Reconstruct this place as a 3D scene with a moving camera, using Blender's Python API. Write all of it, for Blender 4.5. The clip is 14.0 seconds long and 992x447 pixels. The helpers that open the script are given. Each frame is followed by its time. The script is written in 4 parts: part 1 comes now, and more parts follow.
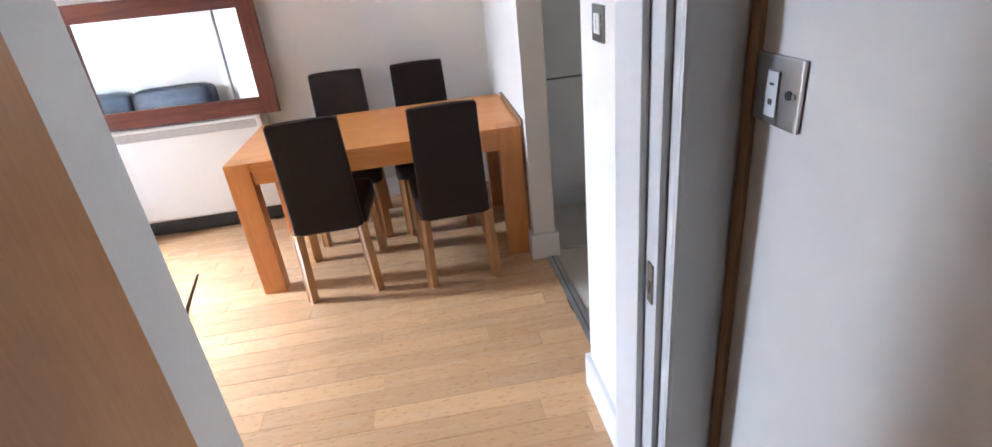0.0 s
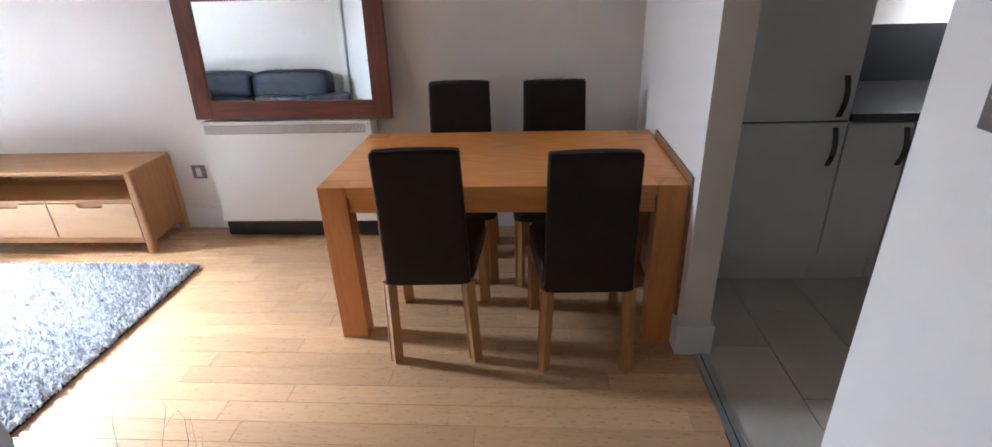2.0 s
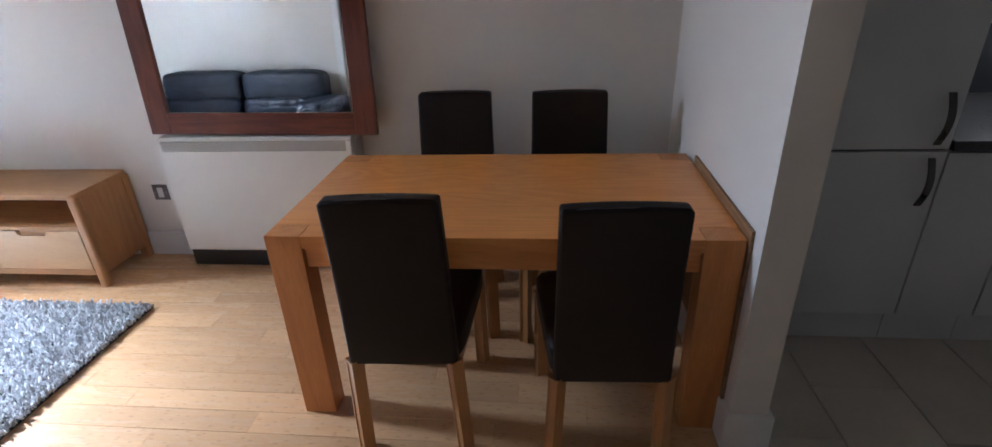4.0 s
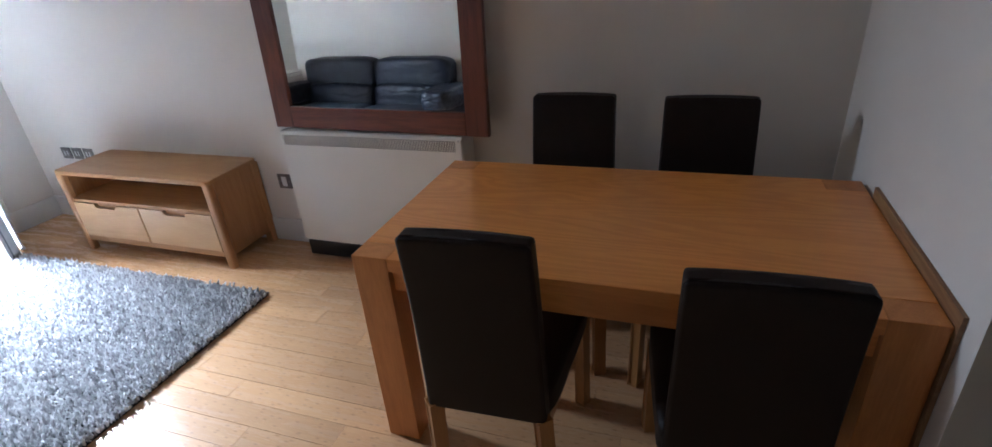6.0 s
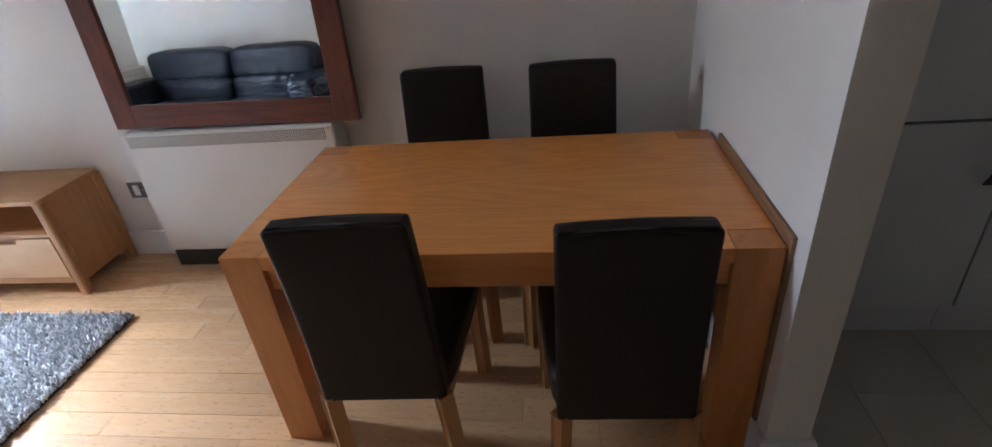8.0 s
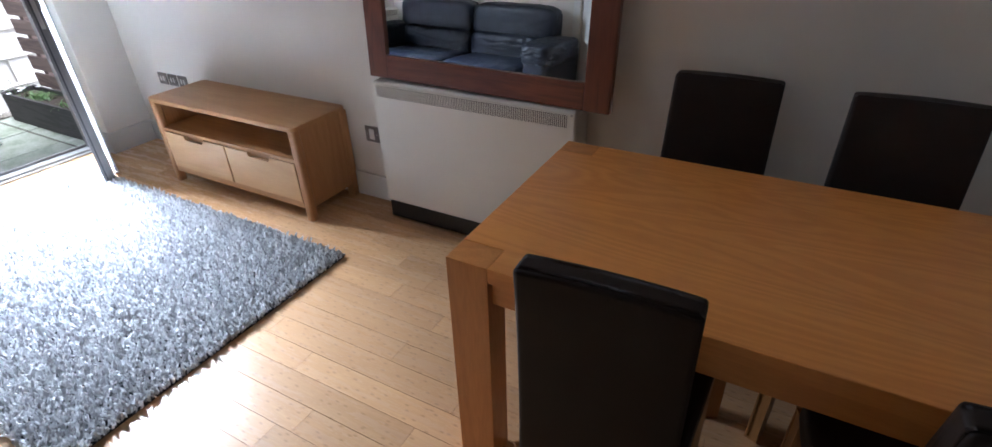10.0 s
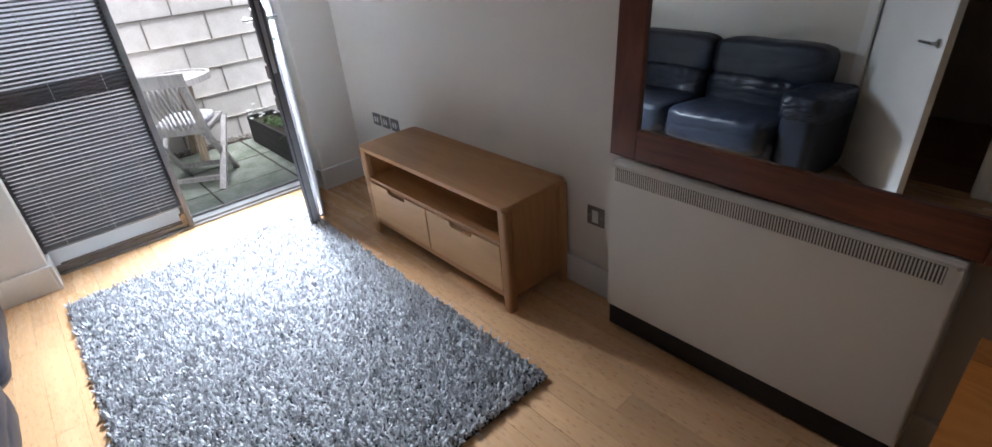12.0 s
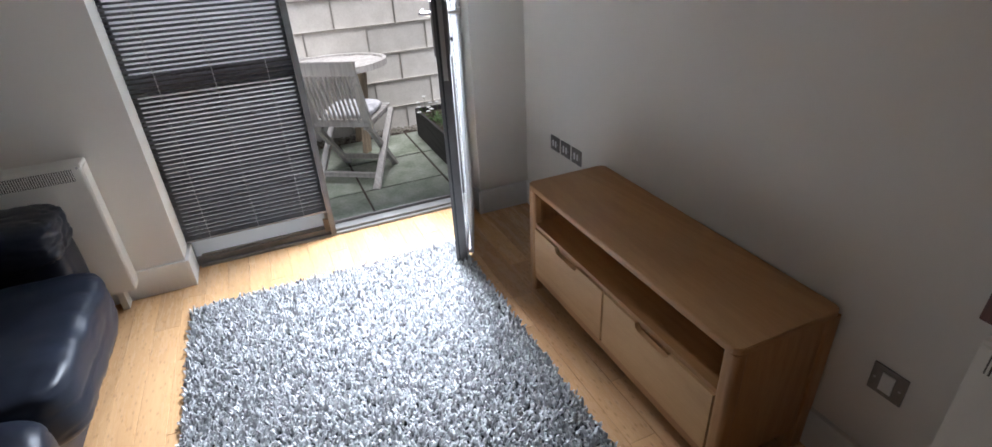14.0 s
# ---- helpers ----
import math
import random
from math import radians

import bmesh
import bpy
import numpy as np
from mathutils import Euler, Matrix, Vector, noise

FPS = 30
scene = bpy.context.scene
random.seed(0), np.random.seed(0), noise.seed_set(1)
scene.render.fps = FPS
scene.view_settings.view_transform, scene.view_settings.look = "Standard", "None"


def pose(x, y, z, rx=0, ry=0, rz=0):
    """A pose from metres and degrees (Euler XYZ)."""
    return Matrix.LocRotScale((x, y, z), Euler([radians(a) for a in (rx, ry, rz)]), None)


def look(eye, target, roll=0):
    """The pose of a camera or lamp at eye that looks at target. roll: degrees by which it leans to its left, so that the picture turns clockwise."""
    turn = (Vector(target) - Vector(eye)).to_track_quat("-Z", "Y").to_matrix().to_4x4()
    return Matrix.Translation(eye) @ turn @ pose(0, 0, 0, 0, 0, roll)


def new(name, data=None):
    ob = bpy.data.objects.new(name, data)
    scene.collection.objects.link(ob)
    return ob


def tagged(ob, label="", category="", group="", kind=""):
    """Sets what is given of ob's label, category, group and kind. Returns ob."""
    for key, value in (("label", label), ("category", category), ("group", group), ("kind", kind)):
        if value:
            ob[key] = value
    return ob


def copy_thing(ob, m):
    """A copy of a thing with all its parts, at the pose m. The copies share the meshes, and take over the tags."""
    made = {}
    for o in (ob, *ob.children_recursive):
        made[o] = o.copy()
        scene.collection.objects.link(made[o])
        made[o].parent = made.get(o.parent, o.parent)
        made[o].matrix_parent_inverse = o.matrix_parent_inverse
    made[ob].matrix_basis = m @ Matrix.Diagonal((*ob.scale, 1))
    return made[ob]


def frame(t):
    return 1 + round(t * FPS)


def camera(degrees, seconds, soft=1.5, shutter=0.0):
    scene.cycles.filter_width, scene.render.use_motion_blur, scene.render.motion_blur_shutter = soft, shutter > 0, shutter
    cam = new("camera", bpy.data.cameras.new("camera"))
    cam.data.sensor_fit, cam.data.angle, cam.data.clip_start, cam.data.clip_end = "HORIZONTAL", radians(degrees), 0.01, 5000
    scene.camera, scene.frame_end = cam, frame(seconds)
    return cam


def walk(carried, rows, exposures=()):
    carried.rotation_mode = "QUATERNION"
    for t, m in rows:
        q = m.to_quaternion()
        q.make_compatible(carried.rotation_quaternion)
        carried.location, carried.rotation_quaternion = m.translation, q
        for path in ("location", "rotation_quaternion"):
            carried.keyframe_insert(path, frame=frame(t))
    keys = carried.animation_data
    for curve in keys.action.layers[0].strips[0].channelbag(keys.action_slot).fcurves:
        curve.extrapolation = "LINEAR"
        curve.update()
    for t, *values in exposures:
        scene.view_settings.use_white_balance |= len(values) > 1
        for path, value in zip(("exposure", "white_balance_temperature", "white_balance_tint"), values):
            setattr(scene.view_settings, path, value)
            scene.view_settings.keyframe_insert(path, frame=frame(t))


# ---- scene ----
cam = camera(85.1, 14.0)
PATH = [
    (0, (0.112, -0.039, 1.546), (0.288, 1.753, 0.676), -6.4),
    (0.5, (0.053, 0.008, 1.538), (0.121, 1.807, 0.667), -3.1),
    (1, (0.078, 0.217, 1.551), (0.007, 2.019, 0.686), -1.8),
    (1.5, (-0.011, 0.452, 1.552), (-0.156, 2.259, 0.707), -2.1),
    (2, (-0.049, 0.648, 1.55), (-0.191, 2.456, 0.707), -2.1),
    (4.5, (-0.024, 1.293, 1.528), (-0.228, 3.077, 0.647), -2.4),
    (5, (-0.026, 1.401, 1.538), (-0.294, 3.155, 0.614), -2.7),
    (5.5, (-0.002, 1.548, 1.545), (-0.649, 3.215, 0.649), -4.9),
    (6, (-0.02, 1.505, 1.558), (-0.655, 3.174, 0.657), -4.6),
    (6.5, (0.0, 1.461, 1.563), (-0.416, 3.192, 0.652), -5.4),
    (7, (0.03, 1.458, 1.562), (-0.2, 3.22, 0.643), -5.7),
    (9.5, (-0.044, 1.702, 1.491), (-0.656, 3.247, 0.379), -3.9),
    (10, (-0.286, 1.78, 1.545), (-1.125, 3.265, 0.5), -1.7),
    (10.5, (-0.474, 1.922, 1.559), (-1.379, 3.378, 0.529), -3.3),
    (11, (-0.588, 2.116, 1.56), (-1.806, 3.359, 0.575), -4.3),
    (11.5, (-0.726, 2.254, 1.569), (-2.091, 3.336, 0.585), -5.4),
    (12, (-0.949, 2.25, 1.582), (-2.296, 3.366, 0.612), -5.1),
    (12.5, (-1.135, 2.296, 1.57), (-2.446, 3.464, 0.614), -3.9),
    (13, (-1.299, 2.427, 1.579), (-2.75, 3.432, 0.637), -4.5),
    (13.5, (-1.458, 2.564, 1.549), (-3.016, 3.372, 0.59), -4.7),
    (14, (-1.707, 2.578, 1.552), (-3.328, 3.239, 0.585), -3.3),
]
SKY, SUN, WINDOW, DOORWAY = 0.15, 4.8, 10.0, 50.0
EXPOSURES = [(0.0, 3.75, 5300, 14), (0.5, 3.45, 5300, 14), (1.0, 3.25, 5250, 14), (1.5, 3.0, 5350, 14), (2.0, 2.7, 5400, 14), (4.5, 2.1, 5200, 14), (5.0, 2.1, 5250, 14), (6.0, 1.6, 5350, 14), (6.5, 1.55, 5400, 14), (7.0, 1.75, 5400, 14),
             (9.5, 2.05, 5300, 14), (10.0, 1.65, 5450, 14), (10.5, 1.3, 5600, 14), (11.5, 0.9, 5700, 14), (12.5, 0.6, 5750, 14), (14.0, 0.25, 5950, 14)]
walk(cam, [(t, look(eye, target, roll)) for t, eye, target, roll in PATH], EXPOSURES)

# ---------- world and light ----------
world = bpy.data.worlds.new("sky")
scene.world = world
world.use_nodes = True
wn = world.node_tree.nodes
sky = wn.new("ShaderNodeTexSky")
sky.sky_type = "NISHITA"
sky.sun_disc = False
sky.sun_elevation, sky.sun_rotation = radians(62), radians(80)
wn["Background"].inputs["Strength"].default_value = SKY
cloud = wn.new("ShaderNodeHueSaturation")
cloud.inputs["Saturation"].default_value = 0.35
world.node_tree.links.new(sky.outputs[0], cloud.inputs["Color"])
world.node_tree.links.new(cloud.outputs[0], wn["Background"].inputs["Color"])
sun_data = bpy.data.lights.new("sun", "SUN")
sun_data.energy, sun_data.angle, sun_data.color = SUN, radians(32), (1.0, 0.97, 0.93)
sun = new("sun", sun_data)
sun.matrix_world = look((-3.3, 3.4, 9), (-6.2, 2.8, 0))

# the sky's light through the upper part of the glazed opening
win_data = bpy.data.lights.new("window_daylight", "AREA")
win_data.shape, win_data.size, win_data.size_y = "RECTANGLE", 0.44, 0.50
win_data.energy, win_data.color, win_data.spread = WINDOW, (0.88, 0.95, 1.0), radians(88)
win_lamp = new("window_daylight", win_data)
win_lamp.matrix_world = look((-4.65, 3.28, 1.82), (-2.0, 2.95, 0.0))

door_data = bpy.data.lights.new("doorway_daylight", "AREA")
door_data.shape, door_data.size, door_data.size_y, door_data.spread = "RECTANGLE", 0.40, 0.40, radians(76)
door_data.energy, door_data.color = DOORWAY, (0.88, 0.95, 1.0)
door_lamp = new("doorway_daylight", door_data)
door_lamp.matrix_world = look((-4.64, 3.31, 1.78), (-3.68, 2.95, 0.0))


# ---------- materials ----------
def mat(name, color, color2=None, rough=0.5, metal=0.0, scale=8.0, stretch=(1, 1, 1), bump=0.1, fine=120.0, fine_mix=0.25,
        spread=0.12, coat=0.0, coords="Object", spec=0.5, contrast=(0.35, 0.65), rough_var=0.08, sheen=0.0):
    """A surface with variation at two scales, per-object spread in value and fine relief."""
    m = bpy.data.materials.new(name)
    m.use_nodes = True
    nt = m.node_tree
    n, l = nt.nodes, nt.links
    b = n["Principled BSDF"]
    tc = n.new("ShaderNodeTexCoord")
    mp = n.new("ShaderNodeMapping")
    mp.inputs["Scale"].default_value = stretch
    info = n.new("ShaderNodeObjectInfo")
    off = n.new("ShaderNodeVectorMath")
    off.operation = "MULTIPLY_ADD"
    sep = n.new("ShaderNodeCombineXYZ")
    for k in ("X", "Y", "Z"):
        l.new(info.outputs["Random"], sep.inputs[k])
    l.new(sep.outputs[0], off.inputs[0])
    off.inputs[1].default_value = (37.0, 53.0, 71.0)
    l.new(tc.outputs[coords], off.inputs[2])
    l.new(off.outputs[0], mp.inputs["Vector"])
    n1 = n.new("ShaderNodeTexNoise")
    n1.inputs["Scale"].default_value = scale
    n1.inputs["Detail"].default_value = 5
    n2 = n.new("ShaderNodeTexNoise")
    n2.inputs["Scale"].default_value = fine
    n2.inputs["Detail"].default_value = 3
    l.new(mp.outputs[0], n1.inputs["Vector"])
    l.new(mp.outputs[0], n2.inputs["Vector"])
    mixf = n.new("ShaderNodeMix")
    mixf.inputs[0].default_value = fine_mix
    l.new(n1.outputs[0], mixf.inputs[2])
    l.new(n2.outputs[0], mixf.inputs[3])
    ramp = n.new("ShaderNodeMapRange")
    ramp.inputs[1].default_value, ramp.inputs[2].default_value = contrast
    l.new(mixf.outputs[0], ramp.inputs[0])
    mc = n.new("ShaderNodeMix")
    mc.data_type = "RGBA"
    c2 = color2 or tuple(c * 0.85 for c in color)
    mc.inputs[6].default_value, mc.inputs[7].default_value = (*c2, 1), (*color, 1)
    l.new(ramp.outputs[0], mc.inputs[0])
    hsv = n.new("ShaderNodeHueSaturation")
    val = n.new("ShaderNodeMapRange")
    val.inputs[3].default_value, val.inputs[4].default_value = 1 - spread, 1 + spread
    l.new(info.outputs["Random"], val.inputs[0])
    l.new(val.outputs[0], hsv.inputs["Value"])
    l.new(mc.outputs[2], hsv.inputs["Color"])
    l.new(hsv.outputs[0], b.inputs["Base Color"])
    rr = n.new("ShaderNodeMapRange")
    rr.inputs[3].default_value, rr.inputs[4].default_value = max(rough - rough_var, 0.02), min(rough + rough_var, 1)
    l.new(n1.outputs[0], rr.inputs[0])
    l.new(rr.outputs[0], b.inputs["Roughness"])
    b.inputs["Metallic"].default_value = metal
    b.inputs["Specular IOR Level"].default_value = spec
    b.inputs["Coat Weight"].default_value = coat
    b.inputs["Coat Roughness"].default_value = 0.12
    b.inputs["Sheen Weight"].default_value = sheen
    if bump:
        bp = n.new("ShaderNodeBump")
        bp.inputs["Strength"].default_value = bump
        bp.inputs["Distance"].default_value = 0.004
        l.new(mixf.outputs[0], bp.inputs["Height"])
        l.new(bp.outputs[0], b.inputs["Normal"])
    return m


def wood(name, light, dark, axis, rough=0.4, scale=5.0, spread=0.05, rings=0.35, coat=0.0, knots=False, span=(0.33, 0.67), freq=55.0, along=0.09):
    """Timber with grain along one axis: stretched noise, faint cathedral rings and pores."""
    m = bpy.data.materials.new(name)
    m.use_nodes = True
    nt = m.node_tree
    n, l = nt.nodes, nt.links
    b = n["Principled BSDF"]
    tc = n.new("ShaderNodeTexCoord")
    info = n.new("ShaderNodeObjectInfo")
    comb = n.new("ShaderNodeCombineXYZ")
    for k in ("X", "Y", "Z"):
        l.new(info.outputs["Random"], comb.inputs[k])
    off = n.new("ShaderNodeVectorMath")
    off.operation = "MULTIPLY_ADD"
    off.inputs[1].default_value = (31.0, 47.0, 59.0)
    l.new(comb.outputs[0], off.inputs[0])
    l.new(tc.outputs["Object"], off.inputs[2])
    mp = n.new("ShaderNodeMapping")
    s = [1.0, 1.0, 1.0]
    s["xyz".index(axis)] = along
    mp.inputs["Scale"].default_value = s
    l.new(off.outputs[0], mp.inputs["Vector"])
    broad = n.new("ShaderNodeTexNoise")
    broad.inputs["Scale"].default_value = scale
    broad.inputs["Detail"].default_value = 4
    broad.inputs["Distortion"].default_value = 0.6
    pores = n.new("ShaderNodeTexNoise")
    pores.inputs["Scale"].default_value = 190
    pores.inputs["Detail"].default_value = 2
    l.new(mp.outputs[0], broad.inputs["Vector"])
    l.new(mp.outputs[0], pores.inputs["Vector"])
    ring = n.new("ShaderNodeMath")
    ring.operation = "MULTIPLY"
    ring.inputs[1].default_value = freq
    l.new(broad.outputs[0], ring.inputs[0])
    sine = n.new("ShaderNodeMath")
    sine.operation = "SINE"
    l.new(ring.outputs[0], sine.inputs[0])
    ringn = n.new("ShaderNodeMapRange")
    ringn.inputs[1].default_value, ringn.inputs[2].default_value = -1, 1
    l.new(sine.outputs[0], ringn.inputs[0])
    mix1 = n.new("ShaderNodeMix")
    mix1.inputs[0].default_value = rings
    l.new(broad.outputs[0], mix1.inputs[2])
    l.new(ringn.outputs[0], mix1.inputs[3])
    mix2 = n.new("ShaderNodeMix")
    mix2.inputs[0].default_value = 0.35
    l.new(mix1.outputs[0], mix2.inputs[2])
    l.new(pores.outputs[0], mix2.inputs[3])
    rng = n.new("ShaderNodeMapRange")
    rng.inputs[1].default_value, rng.inputs[2].default_value = span
    l.new(mix2.outputs[0], rng.inputs[0])
    mc = n.new("ShaderNodeMix")
    mc.data_type = "RGBA"
    mc.inputs[6].default_value, mc.inputs[7].default_value = (*dark, 1), (*light, 1)
    l.new(rng.outputs[0], mc.inputs[0])
    last = mc.outputs[2]
    if knots:
        # bamboo: short dark node marks across the strips
        mk = n.new("ShaderNodeMapping")
        mk.inputs["Scale"].default_value = (13.0, 34.0, 1.0)
        l.new(off.outputs[0], mk.inputs["Vector"])
        vor = n.new("ShaderNodeTexVoronoi")
        vor.voronoi_dimensions = "2D"
        vor.inputs["Scale"].default_value = 1.0
        l.new(mk.outputs[0], vor.inputs["Vector"])
        kr = n.new("ShaderNodeMapRange")
        kr.inputs[1].default_value, kr.inputs[2].default_value = 0.03, 0.17
        kr.inputs[3].default_value, kr.inputs[4].default_value = 0.46, 0.0
        l.new(vor.outputs["Distance"], kr.inputs[0])
        mk2 = n.new("ShaderNodeMix")
        mk2.data_type = "RGBA"
        mk2.inputs[7].default_value = (dark[0] * 0.55, dark[1] * 0.5, dark[2] * 0.45, 1)
        l.new(kr.outputs[0], mk2.inputs[0])
        l.new(last, mk2.inputs[6])
        last = mk2.outputs[2]
    hsv = n.new("ShaderNodeHueSaturation")
    val = n.new("ShaderNodeMapRange")
    val.inputs[3].default_value, val.inputs[4].default_value = 1 - spread, 1 + spread
    l.new(info.outputs["Random"], val.inputs[0])
    l.new(val.outputs[0], hsv.inputs["Value"])
    l.new(last, hsv.inputs["Color"])
    l.new(hsv.outputs[0], b.inputs["Base Color"])
    rr = n.new("ShaderNodeMapRange")
    rr.inputs[3].default_value, rr.inputs[4].default_value = rough + 0.08, max(rough - 0.08, 0.05)
    l.new(mix2.outputs[0], rr.inputs[0])
    l.new(rr.outputs[0], b.inputs["Roughness"])
    b.inputs["Coat Weight"].default_value = coat
    b.inputs["Coat Roughness"].default_value = 0.2
    bp = n.new("ShaderNodeBump")
    bp.inputs["Strength"].default_value = 0.06
    bp.inputs["Distance"].default_value = 0.002
    l.new(mix2.outputs[0], bp.inputs["Height"])
    l.new(bp.outputs[0], b.inputs["Normal"])
    return m


def glow(name, color, strength):
    m = bpy.data.materials.new(name)
    m.use_nodes = True
    b = m.node_tree.nodes["Principled BSDF"]
    b.inputs["Base Color"].default_value = (*color, 1)
    b.inputs["Emission Color"].default_value = (*color, 1)
    b.inputs["Emission Strength"].default_value = strength
    return m


def glass(name):
    m = bpy.data.materials.new(name)
    m.use_nodes = True
    b = m.node_tree.nodes["Principled BSDF"]
    b.inputs["Base Color"].default_value = (0.96, 0.99, 0.98, 1)
    b.inputs["Roughness"].default_value = 0.02
    b.inputs["Transmission Weight"].default_value = 1.0
    b.inputs["IOR"].default_value = 1.05
    return m


M_WALL = mat("wall_paint", (0.77, 0.728, 0.662), (0.73, 0.688, 0.622), rough=0.75, scale=1.3, fine=260, fine_mix=0.2, bump=0.10, spread=0.0, coords="Object", spec=0.3)
M_TRIM = mat("white_gloss_paint", (0.80, 0.79, 0.77), (0.74, 0.73, 0.70), rough=0.35, scale=3, fine=90, bump=0.05, spread=0.01)
M_CEIL = mat("ceiling_paint", (0.80, 0.79, 0.77), rough=0.85, scale=1.5, bump=0.05, spread=0)
M_FLOOR = wood("bamboo_board", (0.69, 0.425, 0.215), (0.52, 0.295, 0.135), "x", rough=0.27, scale=22, spread=0.12, rings=0.06, coat=0.6, knots=True, span=(0.26, 0.72))
M_SUB = mat("dark_joint", (0.15, 0.085, 0.04), rough=0.8, spread=0)
M_HALLFLOOR = wood("hall_boards", (0.36, 0.19, 0.085), (0.25, 0.12, 0.05), "x", rough=0.4, scale=6)
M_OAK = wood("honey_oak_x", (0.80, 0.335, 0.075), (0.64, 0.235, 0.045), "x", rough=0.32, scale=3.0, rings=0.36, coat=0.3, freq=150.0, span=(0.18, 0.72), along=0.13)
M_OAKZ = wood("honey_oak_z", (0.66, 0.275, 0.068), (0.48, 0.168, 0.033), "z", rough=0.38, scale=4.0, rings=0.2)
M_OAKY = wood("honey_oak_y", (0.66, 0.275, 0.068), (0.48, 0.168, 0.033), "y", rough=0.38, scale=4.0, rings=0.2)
M_PALE = wood("pale_oak_x", (0.49, 0.265, 0.105), (0.385, 0.19, 0.068), "x", rough=0.42, scale=4.0, rings=0.2)
M_PALEZ = wood("pale_oak_z", (0.48, 0.255, 0.10), (0.375, 0.18, 0.064), "z", rough=0.42, scale=5.0, rings=0.2)
M_PALED = wood("pale_oak_drawer", (0.58, 0.36, 0.168), (0.48, 0.275, 0.118), "x", rough=0.42, scale=4.0, rings=0.15)
M_LEGW = wood("chair_leg_oak", (0.49, 0.25, 0.082), (0.37, 0.17, 0.048), "z", rough=0.4, scale=6, rings=0.1)
M_VENEER = wood("door_veneer", (0.52, 0.27, 0.10), (0.42, 0.20, 0.068), "z", rough=0.38, scale=1.6, rings=0.15)
M_MAHOG = wood("mahogany_x", (0.165, 0.045, 0.018), (0.085, 0.020, 0.009), "x", rough=0.34, scale=5, rings=0.3)
M_MAHOGZ = wood("mahogany_z", (0.165, 0.045, 0.018), (0.085, 0.020, 0.009), "z", rough=0.34, scale=5, rings=0.3)
M_LEAFB = wood("brown_leaf_board", (0.31, 0.17, 0.078), (0.22, 0.11, 0.046), "y", rough=0.5)
# Brown for the painted corner shade by the hall casing and the mirror's backing.
M_BROWN = wood("brown_shade_and_backing", (0.50, 0.31, 0.16), (0.40, 0.235, 0.12), "z", rough=0.6)
M_CHAIRB = mat("dark_brown_leatherette", (0.020, 0.0130, 0.0100), (0.014, 0.0092, 0.0072), rough=0.55, spec=0.22, scale=14, fine=420, fine_mix=0.4, bump=0.12, spread=0.04)
M_LEATHER = mat("navy_black_leather", (0.0175, 0.023, 0.040), (0.011, 0.0145, 0.025), rough=0.40, spec=0.42, scale=9, fine=300, fine_mix=0.35, bump=0.25, spread=0.03)
M_HEATER = mat("heater_enamel", (0.76, 0.73, 0.66), (0.72, 0.69, 0.62), rough=0.42, scale=2, bump=0.03, spread=0.0)
M_GRILLE = mat("grille_recess", (0.10, 0.09, 0.075), rough=0.7, spread=0)
M_BLACK = mat("black_plastic", (0.012, 0.012, 0.013), rough=0.4, spread=0.02, bump=0.04)
M_STEEL = mat("brushed_steel", (0.52, 0.50, 0.47), (0.44, 0.42, 0.40), rough=0.30, metal=1.0, scale=10, fine=200, bump=0.0, spread=0)
M_WHITEP = mat("white_plastic", (0.80, 0.79, 0.76), rough=0.35, bump=0.02, spread=0)
M_FRAMEG = mat("grey_brown_window_frame", (0.115, 0.105, 0.10), (0.09, 0.082, 0.078), rough=0.4, scale=12, bump=0.03, spread=0.02)
M_FRAMEI = mat("anodised_threshold", (0.25, 0.235, 0.22), (0.19, 0.18, 0.165), rough=0.45, metal=0.3, scale=10, bump=0.05, spread=0.02)
M_DHANDLE = mat("dark_steel_handle", (0.11, 0.10, 0.095), (0.07, 0.065, 0.06), rough=0.3, metal=0.85, scale=12, bump=0.0, spread=0)
# Slat tone carries the light: darkened here as backlit, the door's whitened as daylit.
M_SLAT = mat("silver_slat_backlit", (0.22, 0.22, 0.235), (0.19, 0.19, 0.20), rough=0.42, metal=0.2, scale=6, bump=0.0, spread=0.02)
M_SLATW = mat("white_slat_daylit", (0.80, 0.80, 0.80), (0.74, 0.74, 0.75), rough=0.4, scale=6, bump=0.0, spread=0.02)
M_DSTEEL = mat("dark_steel", (0.26, 0.24, 0.22), (0.20, 0.185, 0.17), rough=0.35, metal=0.8, scale=10, bump=0.0, spread=0)
M_CORD = mat("blind_cord", (0.72, 0.72, 0.70), rough=0.8, spread=0)
M_GLASS = glass("pane_glass")
M_FROST = bpy.data.materials.new("frosted_glass")
M_FROST.use_nodes = True
fn = M_FROST.node_tree.nodes
fb = fn["Principled BSDF"]
fb.inputs["Base Color"].default_value = (0.85, 0.88, 0.88, 1)
fb.inputs["Roughness"].default_value = 0.35
ft = fn.new("ShaderNodeBsdfTranslucent")
ft.inputs["Color"].default_value = (0.97, 0.98, 0.99, 1)
fm = fn.new("ShaderNodeMixShader")
fm.inputs[0].default_value = 0.93
M_FROST.node_tree.links.new(fb.outputs[0], fm.inputs[1])
M_FROST.node_tree.links.new(ft.outputs[0], fm.inputs[2])
M_FROST.node_tree.links.new(fm.outputs[0], fn["Material Output"].inputs["Surface"])
M_BLOCK = mat("split_stone_block", (0.60, 0.57, 0.52), (0.49, 0.46, 0.41), rough=0.9, scale=9, fine=70, fine_mix=0.4, bump=0.9, spread=0.07)
